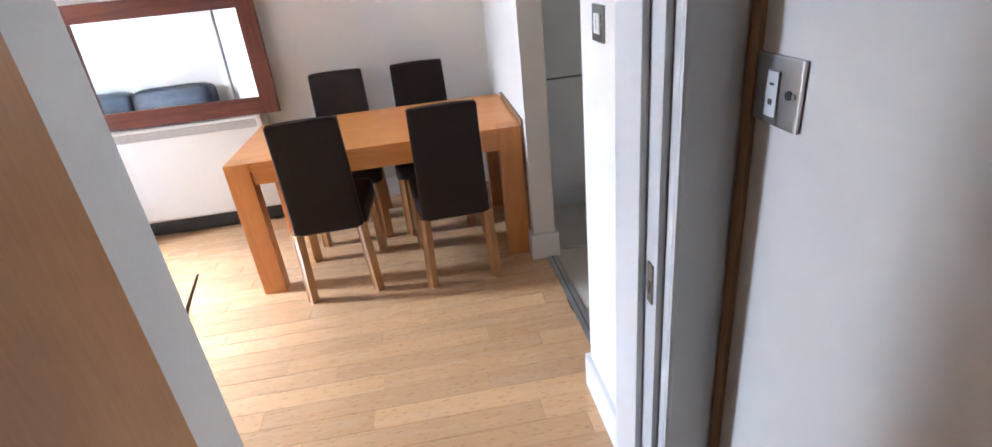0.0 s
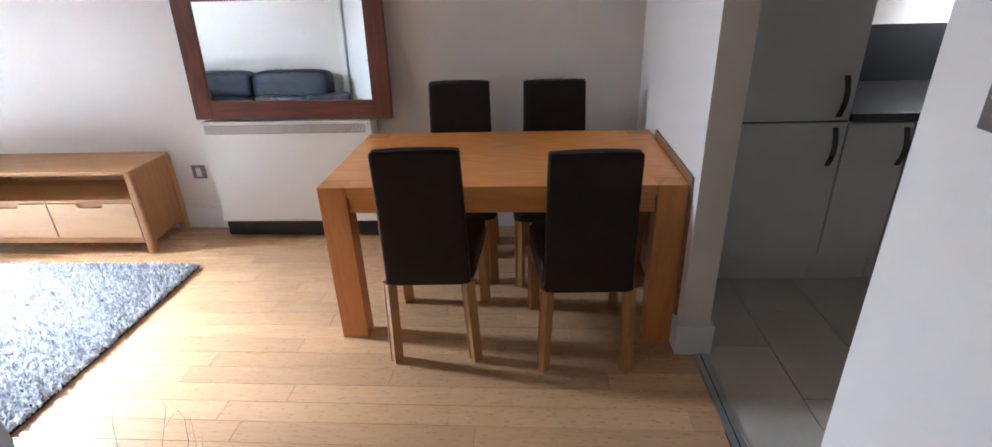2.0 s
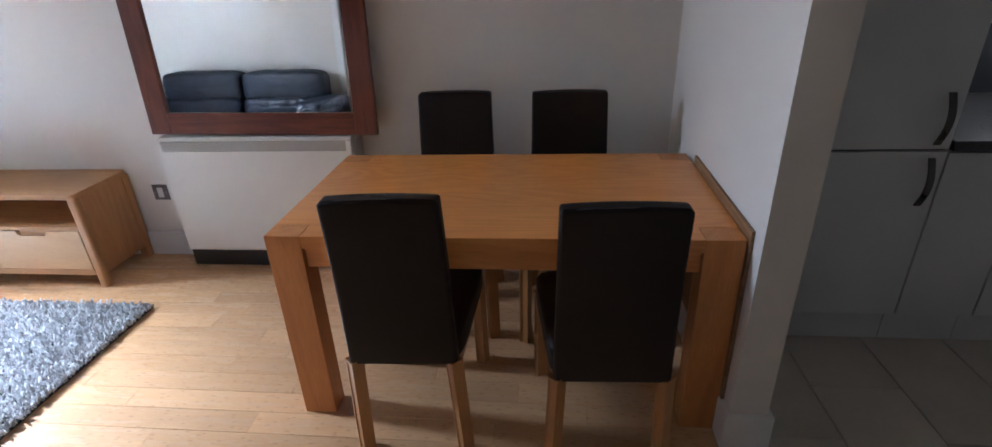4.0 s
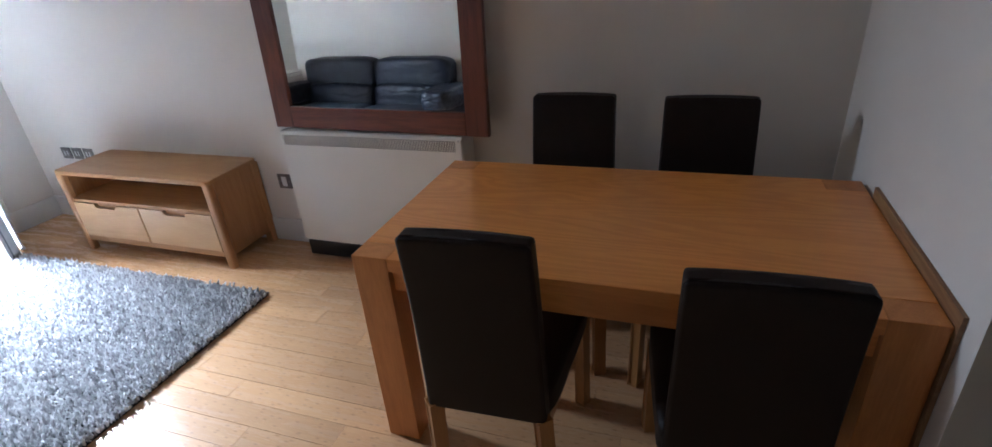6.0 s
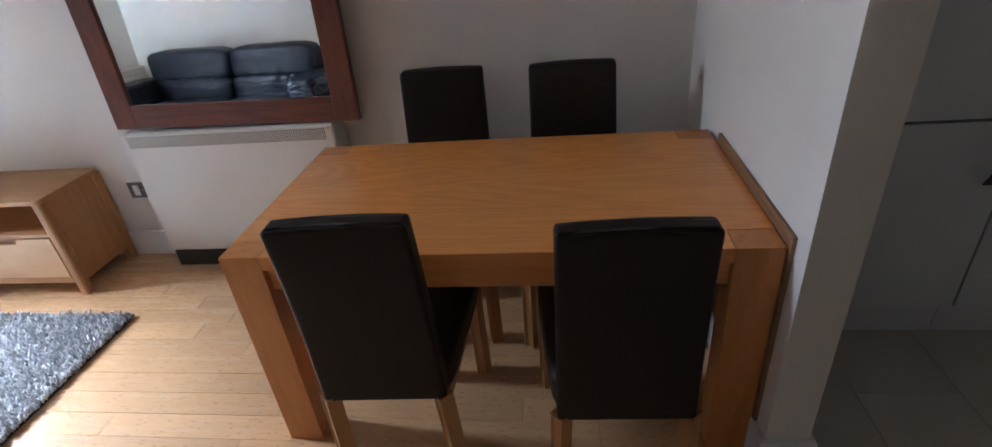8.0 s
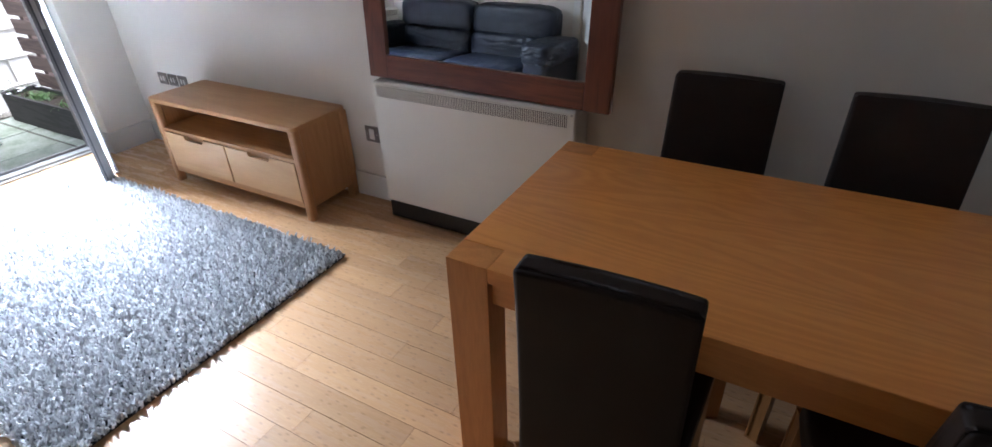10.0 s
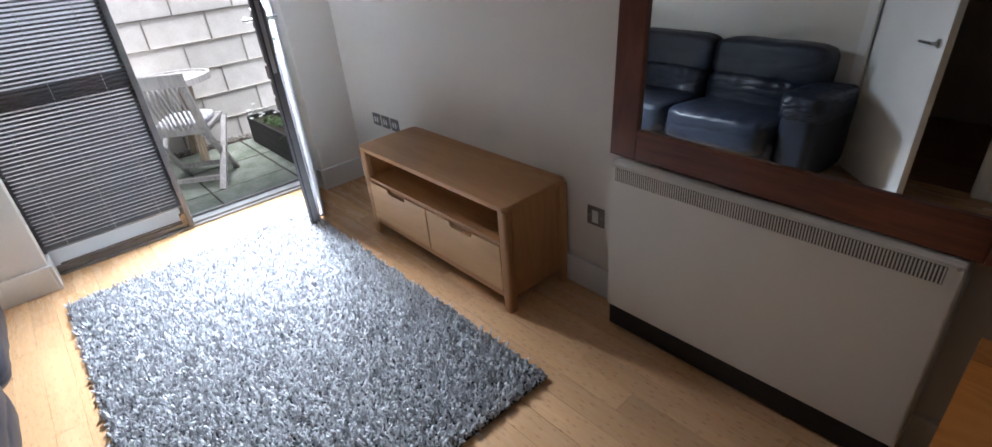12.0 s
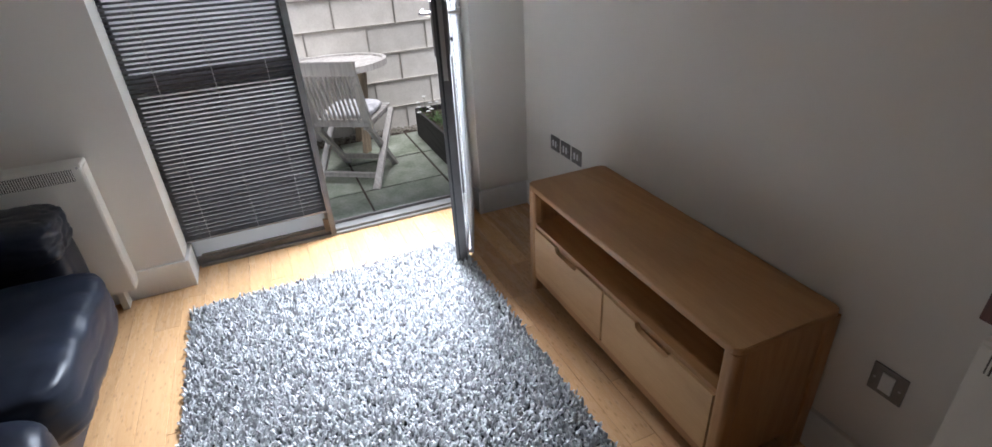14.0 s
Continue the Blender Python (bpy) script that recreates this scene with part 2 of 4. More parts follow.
M_MORTAR = mat("mortar", (0.47, 0.44, 0.40), rough=0.95, bump=0.3, fine=90, spread=0)
M_SLAB = mat("mossy_paving", (0.30, 0.315, 0.265), (0.13, 0.155, 0.105), rough=0.75, scale=6, fine=60, fine_mix=0.35, bump=0.5, spread=0.10)
M_GRAVEL = mat("gravel", (0.30, 0.27, 0.22), (0.12, 0.11, 0.09), rough=0.9, scale=60, bump=0.5, spread=0.2)
M_TEAK = wood("weathered_teak", (0.52, 0.49, 0.46), (0.38, 0.355, 0.33), "z", rough=0.7, scale=8, spread=0.08)
M_TEAKB = wood("weathered_teak_brown", (0.36, 0.28, 0.20), (0.22, 0.165, 0.11), "z", rough=0.7, scale=8)
M_FENCE = wood("brown_fence_board", (0.155, 0.105, 0.085), (0.09, 0.06, 0.05), "x", rough=0.75, scale=6, spread=0.1)
M_PLANTER = wood("black_planter_board", (0.05, 0.045, 0.042), (0.03, 0.027, 0.025), "x", rough=0.8, scale=8)
M_SOIL = mat("soil", (0.05, 0.035, 0.025), rough=0.95, bump=0.8, scale=30, spread=0)
M_LEAF = mat("green_leaf", (0.085, 0.16, 0.04), (0.05, 0.10, 0.025), rough=0.5, scale=12, bump=0.05, spread=0.2)
M_PETAL = mat("white_petal", (0.75, 0.75, 0.72), rough=0.6, spread=0.05, bump=0)
M_CUSH = mat("cushion_cloth", (0.66, 0.65, 0.66), (0.36, 0.35, 0.37), rough=0.9, scale=26, fine=200, bump=0.3, spread=0)
M_RUG = mat("rug_backing", (0.035, 0.036, 0.04), rough=0.95, scale=40, bump=0.6, spread=0)
M_DRY = mat("dried_stem", (0.12, 0.065, 0.028), (0.07, 0.036, 0.016), rough=0.7, scale=15, bump=0.1, spread=0.2)
M_BLADE = mat("dry_blade", (0.17, 0.085, 0.038), (0.11, 0.05, 0.022), rough=0.6, scale=18, bump=0.1, spread=0.05)
M_VASE = mat("dark_glazed_vase", (0.05, 0.035, 0.03), rough=0.25, scale=8, bump=0.05, spread=0)
M_KDOOR = mat("light_grey_kitchen_front", (0.62, 0.615, 0.60), (0.58, 0.575, 0.56), rough=0.4, scale=3, bump=0.02, spread=0.01)
M_WORK = mat("dark_worktop", (0.035, 0.030, 0.028), (0.018, 0.016, 0.015), rough=0.3, scale=60, fine=220, bump=0.03, spread=0)
M_TILE = mat("grey_floor_tile", (0.58, 0.52, 0.44), (0.50, 0.445, 0.37), rough=0.45, scale=4, fine=40, bump=0.08, spread=0.05)
M_GROUT = mat("tile_grout", (0.10, 0.095, 0.088), rough=0.9, spread=0)
M_ALU = mat("aluminium_strip", (0.55, 0.55, 0.55), rough=0.35, metal=0.9, scale=30, bump=0.03, spread=0)
M_MIRROR = mat("silvered_mirror", (0.86, 0.89, 0.88), rough=0.005, metal=1.0, bump=0.0, spread=0, rough_var=0.0, color2=(0.86, 0.89, 0.88))
M_UNDER = glow("under_unit_lamp", (1.0, 0.95, 0.86), 13.0)


def tuft_material():
    m = bpy.data.materials.new("rug_tuft")
    m.use_nodes = True
    n, l = m.node_tree.nodes, m.node_tree.links
    b = n["Principled BSDF"]
    geo = n.new("ShaderNodeNewGeometry")
    ramp = n.new("ShaderNodeMapRange")
    ramp.inputs[3].default_value, ramp.inputs[4].default_value = 0.0, 1.0
    l.new(geo.outputs["Random Per Island"], ramp.inputs[0])
    mc = n.new("ShaderNodeMix")
    mc.data_type = "RGBA"
    mc.inputs[6].default_value, mc.inputs[7].default_value = (0.34, 0.335, 0.34, 1), (0.92, 0.92, 0.92, 1)
    l.new(ramp.outputs[0], mc.inputs[0])
    l.new(mc.outputs[2], b.inputs["Base Color"])
    b.inputs["Roughness"].default_value = 0.9
    b.inputs["Specular IOR Level"].default_value = 0.15
    b.inputs["Sheen Weight"].default_value = 0.3
    tr = n.new("ShaderNodeBsdfTranslucent")
    l.new(mc.outputs[2], tr.inputs["Color"])
    mx = n.new("ShaderNodeMixShader")
    mx.inputs[0].default_value = 0.22
    l.new(b.outputs[0], mx.inputs[1])
    l.new(tr.outputs[0], mx.inputs[2])
    l.new(mx.outputs[0], n["Material Output"].inputs["Surface"])
    return m


M_TUFT = tuft_material()


# ---------- builders ----------
def mesh_of(name, bm, material, smooth=False):
    me = bpy.data.meshes.new(name)
    bm.normal_update()
    bm.to_mesh(me)
    bm.free()
    me.materials.append(material)
    if smooth:
        for p in me.polygons:
            p.use_smooth = True
    return me


def part(name, bm, material, parent, label="", smooth=False):
    ob = new(name, mesh_of(name, bm, material, smooth))
    ob.parent = parent
    if label:
        ob["label"] = label
    return ob


def thing(name, m, label, category, group="", kind=""):
    ob = new(name)
    ob.empty_display_size = 0.1
    ob.matrix_world = m
    return tagged(ob, label, category, group, kind)


def solid(name, bm, material, label="", category="", kind="", smooth=False, m=None):
    ob = new(name, mesh_of(name, bm, material, smooth))
    if m is not None:
        ob.matrix_world = m
    return tagged(ob, label, category, "", kind)


def add_box(bm, x0, x1, y0, y1, z0, z1, bevel=0.0, seg=2):
    r = bmesh.ops.create_cube(bm, size=1.0)
    vs = r["verts"]
    for v in vs:
        v.co = Vector(((x0 + x1) / 2 + v.co.x * (x1 - x0), (y0 + y1) / 2 + v.co.y * (y1 - y0), (z0 + z1) / 2 + v.co.z * (z1 - z0)))
    if bevel:
        es = list({e for v in vs for e in v.link_edges})
        bmesh.ops.bevel(bm, geom=es, offset=bevel, segments=seg, profile=0.7, affect="EDGES")
    return bm


def box(x0, x1, y0, y1, z0, z1, bevel=0.0, seg=2):
    return add_box(bmesh.new(), x0, x1, y0, y1, z0, z1, bevel, seg)


def rod(bm, a, b, r0, r1=None, seg=8):
    """A tapered round bar from a to b."""
    a, b = Vector(a), Vector(b)
    r1 = r0 if r1 is None else r1
    d = b - a
    m = Matrix.Translation((a + b) / 2) @ d.to_track_quat("Z", "Y").to_matrix().to_4x4()
    bmesh.ops.create_cone(bm, cap_ends=True, segments=seg, radius1=r0, radius2=r1, depth=d.length, matrix=m)
    return bm


def beam(bm, a, b, w, d, bevel=0.0):
    """A rectangular bar from a to b, w across and d deep."""
    a, b = Vector(a), Vector(b)
    v = b - a
    m = Matrix.Translation((a + b) / 2) @ v.to_track_quat("Z", "X").to_matrix().to_4x4()
    r = bmesh.ops.create_cube(bm, size=1.0)
    vs = r["verts"]
    for q in vs:
        q.co = m @ Vector((q.co.x * w, q.co.y * d, q.co.z * v.length))
    if bevel:
        bmesh.ops.bevel(bm, geom=list({e for q in vs for e in q.link_edges}), offset=bevel, segments=2, affect="EDGES")
    return bm


def extrude_outline(pts, z0, z1, bevel=0.0):
    bm = bmesh.new()
    vs = [bm.verts.new((x, y, z0)) for x, y in pts]
    f = bm.faces.new(vs)
    r = bmesh.ops.extrude_face_region(bm, geom=[f])
    for e in r["geom"]:
        if isinstance(e, bmesh.types.BMVert):
            e.co.z = z1
    bmesh.ops.recalc_face_normals(bm, faces=bm.faces)
    if bevel:
        bmesh.ops.bevel(bm, geom=[e for e in bm.edges], offset=bevel, segments=2, affect="EDGES")
    return bm


def round_rect(x0, x1, y0, y1, r, n=5):
    pts = []
    for cx, cy, a0 in ((x1 - r, y1 - r, 0), (x0 + r, y1 - r, 90), (x0 + r, y0 + r, 180), (x1 - r, y0 + r, 270)):
        for k in range(n + 1):
            a = radians(a0 + 90 * k / n)
            pts.append((cx + r * math.cos(a), cy + r * math.sin(a)))
    return pts


def pillow(x0, x1, y0, y1, z0, z1, cuts=10, power=3.2, wrinkle=0.0, seed=0, freq=9.0):
    """A soft cushion: a superellipsoid block with creases."""
    bm = bmesh.new()
    bmesh.ops.create_cube(bm, size=2.0)
    bmesh.ops.subdivide_edges(bm, edges=bm.edges[:], cuts=cuts, use_grid_fill=True)
    c = Vector(((x0 + x1) / 2, (y0 + y1) / 2, (z0 + z1) / 2))
    h = Vector(((x1 - x0) / 2, (y1 - y0) / 2, (z1 - z0) / 2))
    for v in bm.verts:
        p = v.co
        k = (abs(p.x) ** power + abs(p.y) ** power + abs(p.z) ** power) ** (1 / power)
        p = p / k
        q = Vector((p.x * h.x, p.y * h.y, p.z * h.z))
        if wrinkle:
            w = noise.noise((q + c) * freq + Vector((seed * 7.1, seed, 0)))
            w2 = abs(noise.noise(Vector((q.x * freq * 0.6, q.y * freq * 2.2, q.z * freq * 2.2)) + Vector((seed, 3, 5))))
            q += p.normalized() * (w * wrinkle * 0.6 - (1 - w2) ** 8 * wrinkle)
        v.co = c + q
    return bm


# ---------- structure ----------
WN, WS, WW = 3.94, 0.88, -4.48
HC = 2.4


def wall(name, *boxes):
    bm = bmesh.new()
    for b in boxes:
        add_box(bm, *b)
    return solid(name, bm, M_WALL, kind="structure", label="plain off-white painted plaster wall", category="wall")


wall("wall_north", (-4.80, 3.10, WN, WN + 0.15, -0.1, HC))
wall("wall_divider", (0.579, 0.70, 2.62, WN, 0, HC))
wall("wall_east_nib", (0.577, 0.70, WS, 1.56, 0, HC))
wall("wall_south", (-4.80, -2.26, 0.72, WS, 0, HC), (-1.40, -0.425, 0.72, WS, 0, HC), (0.487, 0.70, 0.72, WS, 0, HC),
     (-2.26, -1.40, 0.72, WS, 2.05, HC), (-0.425, 0.487, 0.72, WS, 2.05, HC))
wall("wall_west", (-4.80, WW, WS, 2.0, -0.1, HC), (-4.80, WW, 3.62, WN, -0.1, HC), (-4.80, WW, 2.0, 3.62, 2.12, HC))
wall("wall_hall_east", (0.57, 0.70, -1.4, 0.72, 0, HC))
wall("wall_hall_south", (-2.75, 0.70, -1.55, -1.4, 0, HC))
wall("wall_hall_west", (-2.75, -2.6, -1.4, 0.72, 0, HC))
wall("wall_kitchen_east", (3.10, 3.25, 0.57, WN, 0, HC))
wall("wall_kitchen_south", (0.70, 3.25, 0.42, 0.57, 0, HC))
solid("ceiling", box(-4.80, 3.25, -1.55, WN + 0.15, HC, HC + 0.12), M_CEIL, "flat white painted ceiling", "ceiling", "structure")

# ---------- trim ----------
def skirting(x0, x1, y0, y1, z1=0.15):
    bm = box(x0, x1, y0, y1, 0.0, z1, 0.004, 2)
    solid("baseboard", bm, M_TRIM, "white gloss painted baseboard along the wall", "baseboard", "structure")


T = 0.018
skirting(WW, 0.579, WN - T, WN)
skirting(0.561, 0.579, 2.62, WN - T)
skirting(0.561, 0.70 + T, 2.602, 2.62)
skirting(0.70, 0.70 + T, 2.62, 3.25)
skirting(0.559, 0.577, WS + T, 1.56)
skirting(0.559, 0.70, 1.56, 1.578)
skirting(WW, WW + T, WS, 2.0)
skirting(WW - 0.17, WW + T, 2.0, 2.0 + T)
skirting(WW, WW + T, 3.62, WN - T)
skirting(WW - 0.17, WW + T, 3.602, 3.62)
skirting(WW + T, -2.33, WS, WS + T)
skirting(-1.32, -0.50, WS, WS + T)


def lining(name, x0, x1):
    """White door lining with stops and flat casing on both sides."""
    t = thing(name, pose((x0 + x1) / 2, 0.8, 0), "white painted timber door lining with stop", "door frame", kind="structure")
    cx = (x0 + x1) / 2
    for s in (-1, 1):
        e = (x1 - x0) / 2
        a, b = sorted((s * e, s * (e + 0.022)))
        part("jamb", box(a, b, -0.085, 0.085, 0, 2.05, 0.003), M_TRIM, t)
        a, b = sorted((s * (e - 0.014), s * e))
        if not (s == -1 and cx > -0.5):
            part("stop", box(a, b, -0.035, 0.084 if cx > -0.5 else 0.010, 0, 2.03, 0.003), M_TRIM, t)
        a, b = sorted((s * (e + 0.008), s * (e + 0.075)))
        part("casing", box(a, b, 0.080, 0.098, 0, 2.10, 0.005), M_TRIM, t)
        if not (s == 1 and cx > -0.5):
            part("casing", box(a, b, -0.098, -0.080, 0, 2.10, 0.005), M_TRIM, t)
    part("head", box(-(x1 - x0) / 2 - 0.02, (x1 - x0) / 2 + 0.02, -0.085, 0.085, 2.03, 2.05, 0.003), M_TRIM, t)
    part("head_casing", box(-(x1 - x0) / 2 - 0.075, (x1 - x0) / 2 + 0.075, 0.080, 0.098, 2.04, 2.11, 0.005), M_TRIM, t)
    return t


l1 = lining("door_frame", -0.395, 0.452)
part("casing", box(0.436, 0.535, -0.112, -0.0855, 0, 2.10, 0.005), M_TRIM, l1)
part("casing_bead", box(0.436, 0.447, -0.120, -0.1125, 0, 2.10, 0.0035), M_TRIM, l1)
# Brown strip stands in for the warm shade where casing meets wall.
part("corner_fillet", box(0.5325, 0.5415, -0.135, -0.113, 0, 2.4, 0.001), M_BROWN, l1, "brown strip put in for the shade in the corner")
sp = part("strike_plate", box(0.4205, 0.4245, -0.072, -0.050, 0.965, 1.045, 0.001), M_DSTEEL, l1, "steel strike plate")
part("latch_hole", box(0.4195, 0.4210, -0.066, -0.056, 0.985, 1.01), M_BLACK, sp)
lining("door_frame", -2.24, -1.42)


def lever(parent, x, y, z, side):
    """A lever handle on its round rose, standing off a leaf's face by side."""
    bm = bmesh.new()
    rod(bm, (x, y, z), (x, y + side * 0.008, z), 0.026, seg=20)
    rod(bm, (x, y + side * 0.008, z), (x, y + side * 0.05, z), 0.009, seg=12)
    rod(bm, (x, y + side * 0.045, z), (x - 0.115, y + side * 0.045, z), 0.009, seg=12)
    part("handle", bm, M_STEEL, parent, "satin steel lever handle")


d1 = thing("door_1", pose(-0.412, 0.712, 0, 0, 0, -90), "open honey-coloured veneered flush door in the hall", "door", kind="structure")
part("leaf", box(0, 0.80, 0, 0.040, 0.008, 2.02, 0.002), M_VENEER, d1)
lever(d1, 0.74, 0.040, 1.0, 1)
d2 = thing("door_2", pose(-2.225, 0.885, 0, 0, 0, 48), "half-open white painted flush door beside the sofa", "door", kind="structure")
part("leaf", box(0, 0.78, -0.04, 0, 0.008, 2.02, 0.002), M_TRIM, d2)
lever(d2, 0.72, 0.0, 1.0, 1)


# ---------- storage heaters ----------
def heater(name, m, w, h, depth, z0, plinth, label):
    t = thing(name, m, label, "storage heater", "storage heaters")
    prof = [(0, z0), (-depth + 0.006, z0), (-depth, z0 + 0.01), (-depth, h - 0.012), (-depth + 0.012, h), (0, h)]
    bm = bmesh.new()
    vs = [bm.verts.new((0, y, z)) for y, z in prof]
    f = bm.faces.new(vs)
    r = bmesh.ops.extrude_face_region(bm, geom=[f])
    for e in r["geom"]:
        if isinstance(e, bmesh.types.BMVert):
            e.co.x = w
    bmesh.ops.recalc_face_normals(bm, faces=bm.faces)
    bmesh.ops.bevel(bm, geom=bm.edges[:], offset=0.004, segments=2, affect="EDGES")
    part("body", bm, M_HEATER, t)
    g = part("grille", box(0.025, w - 0.035, -depth - 0.0015, -depth + 0.001, h - 0.070, h - 0.016), M_GRILLE, t, "dark outlet grille with upright fins")
    k = int((w - 0.06) / 0.0088)
    fin = mesh_of("fin", box(-0.0021, 0.0021, -depth - 0.004, -depth - 0.0015, h - 0.068, h - 0.018), M_HEATER)
    for i in range(k):
        ob = new("fin", fin)
        ob.parent = g
        ob.location.x = 0.031 + i * (w - 0.07) / (k - 1)
    part("grille_rim", box(0.02, w - 0.03, -depth - 0.003, -depth, h - 0.016, h - 0.012), M_HEATER, t)
    part("end_cap", box(w - 0.012, w + 0.003, -depth + 0.012, -0.012, z0 + 0.02, h - 0.02, 0.003), M_HEATER, t)
    part("screw", rod(bmesh.new(), (w - 0.014, -depth - 0.002, h - 0.015), (w - 0.014, -depth + 0.002, h - 0.015), 0.005, seg=10), M_STEEL, t)
    if plinth:
        part("plinth", box(0.012, w - 0.012, -depth + 0.03, -0.01, 0.028, z0 - 0.001, 0.004), M_BLACK, t, "black plastic plinth")
        part("plinth_lip", box(0.012, w - 0.012, -depth + 0.005, -depth + 0.029, 0.012, z0 - 0.001, 0.004), M_BLACK, t)
        for x in (0.08, w - 0.12):
            part("foot", box(x, x + 0.05, -depth + 0.04, -0.03, 0, 0.028), M_BLACK, t)
    else:
        for x in (0.05, w - 0.09):
            part("foot", box(x, x + 0.03, -depth + 0.02, -0.02, 0, z0 + 0.002, 0.003), M_HEATER, t)
    return t


heater("storage_heater", pose(-2.097, WN, 0), 1.066, 0.770, 0.158, 0.108, True, "cream enamelled storage heater with black plinth under the mirror")
heater("storage_heater", pose(WW, 0.93, 0, 0, 0, 90), 0.85, 0.755, 0.105, 0.10, False, "cream slim storage heater on the wall beside the sofa")


# ---------- mirror ----------
MH, MW, FW = 0.785, 1.236, 0.113
mir = thing("mirror", pose(-1.513, 3.845, 0.777, -2.6, 0.45, -1.0), "large mirror in a reddish mahogany frame leaning above the heater", "mirror")
for s in (-1, 1):
    a, b = sorted((s * MW / 2, s * (MW / 2 - FW)))
    bm = box(a, b, -0.034, 0, 0, MH, 0.005)
    part("frame_stile", bm, M_MAHOGZ, mir)
for z in (0, MH - FW):
    part("frame_rail", box(-MW / 2 + FW + 0.0005, MW / 2 - FW - 0.0005, -0.034, 0, z + 0.001, z + FW, 0.005), M_MAHOG, mir)
part("backing", box(-MW / 2 + 0.02, MW / 2 - 0.02, 0.001, 0.006, 0.02, MH - 0.02), M_BROWN, mir)
part("mirror_glass", box(-MW / 2 + FW - 0.004, MW / 2 - FW + 0.004, -0.020, -0.016, FW - 0.004, MH - FW + 0.004), M_MIRROR, mir, "clear silvered mirror glass")


# ---------- dining table ----------
TX0, TX1, TY0, TY1, TZ = -0.956, 0.566, 2.697, 3.527, 0.760
LX, LY = 0.122, 0.092
tab = thing("dining_table", pose(0, 0, 0), "honey oak dining table with thick square legs beside the wall", "table")
outline = [(TX0 + LX, TY0), (TX1 - LX, TY0), (TX1 - LX, TY0 + LY), (TX1, TY0 + LY), (TX1, TY1 - LY), (TX1 - LX, TY1 - LY),
           (TX1 - LX, TY1), (TX0 + LX, TY1), (TX0 + LX, TY1 - LY), (TX0, TY1 - LY), (TX0, TY0 + LY), (TX0 + LX, TY0 + LY)]
part("tabletop", extrude_outline(outline, TZ - 0.045, TZ, 0.0012), M_OAK, tab, "broad-grained honey oak top")
for x in (TX0, TX1 - LX):
    for y in (TY0, TY1 - LY):
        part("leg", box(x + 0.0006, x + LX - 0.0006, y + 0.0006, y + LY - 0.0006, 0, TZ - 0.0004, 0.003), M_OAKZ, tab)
for y0, y1 in ((TY0 + 0.022, TY0 + 0.047), (TY1 - 0.047, TY1 - 0.022)):
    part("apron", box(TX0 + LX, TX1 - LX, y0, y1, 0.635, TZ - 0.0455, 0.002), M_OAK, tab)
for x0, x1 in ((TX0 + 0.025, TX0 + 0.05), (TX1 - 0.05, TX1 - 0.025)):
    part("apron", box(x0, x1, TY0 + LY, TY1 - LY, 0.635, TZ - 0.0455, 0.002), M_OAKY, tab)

# loose leaf standing between table and wall
leafb = thing("table_leaf", pose(0.5675, 3.03, 0), "brown wooden table leaf stood on edge against the wall", "board")
part("panel", box(0.0, 0.0105, -0.345, 0.36, 0.0, 0.796, 0.001), M_LEAFB, leafb)


# ---------- chairs ----------
def dining_chair(m, w, h):
    """Origin on the floor midway between the feet; the sitter faces +y."""
    t = thing("dining_chair", m, "dark brown leatherette dining chair with oak legs", "chair", "chairs round the dining table")
    # back: a tall padded slab that leans back a little towards its top
    bm = box(-w, w, -0.235, -0.170, 0.40, h, 0.0)
    bmesh.ops.subdivide_edges(bm, edges=bm.edges[:], cuts=5, use_grid_fill=True)
    for v in bm.verts:
        k = (v.co.z - 0.40) / (h - 0.40)
        v.co.y += -0.035 * k * k + 0.012 * (1 - k)
        v.co.x *= 1.0 + 0.06 * (1 - k)
        v.co.z += 0.006 * (1 - (v.co.x / w) ** 2) * k
    bmesh.ops.recalc_face_normals(bm, faces=bm.faces)
    sharp = [e for e in bm.edges if len(e.link_faces) == 2 and e.calc_face_angle() > 0.9]
    bmesh.ops.bevel(bm, geom=sharp, offset=0.012, segments=3, profile=0.6, affect="EDGES")
    part("backrest", bm, M_CHAIRB, t, smooth=True)
    # seat: an upholstered wedge, wider at its front
    bm = pillow(-w - 0.018, w + 0.018, -0.19, 0.315, 0.375, 0.485, 8, 9.0, 0.003, 2)
    for v in bm.verts:
        v.co.x *= 1.0 + 0.26 * (v.co.y + 0.19) / 0.505
    part("seat", bm, M_CHAIRB, t, smooth=True)
    part("piping", rod(bmesh.new(), (-w * 1.26, 0.309, 0.45), (w * 1.26, 0.309, 0.45), 0.004, seg=6), M_CHAIRB, t)
    for sx in (-1, 1):
        part("leg", beam(bmesh.new(), (sx * 0.160, -0.205, 0.41), (sx * 0.176, -0.19, 0.0), 0.036, 0.036, 0.004), M_LEGW, t)
        part("leg", beam(bmesh.new(), (sx * 0.196, 0.275, 0.39), (sx * 0.200, 0.285, 0.0), 0.038, 0.038, 0.004), M_LEGW, t)
    for sx in (-1, 1):
        part("seat_rail", beam(bmesh.new(), (sx * 0.160, -0.185, 0.365), (sx * 0.196, 0.26, 0.365), 0.040, 0.020, 0.002), M_LEGW, t)
    return t


ch = dining_chair(pose(-0.492, 2.737, 0, 0, 0, 2.5), 0.163, 0.978)
copy_thing(ch, pose(0.154, 2.687, 0, 0, 0, 2.0))
ch = dining_chair(pose(-0.472, 3.49, 0, 0, 0, 180), 0.171, 0.998)
copy_thing(ch, pose(0.067, 3.465, 0, 0, 0, 181))


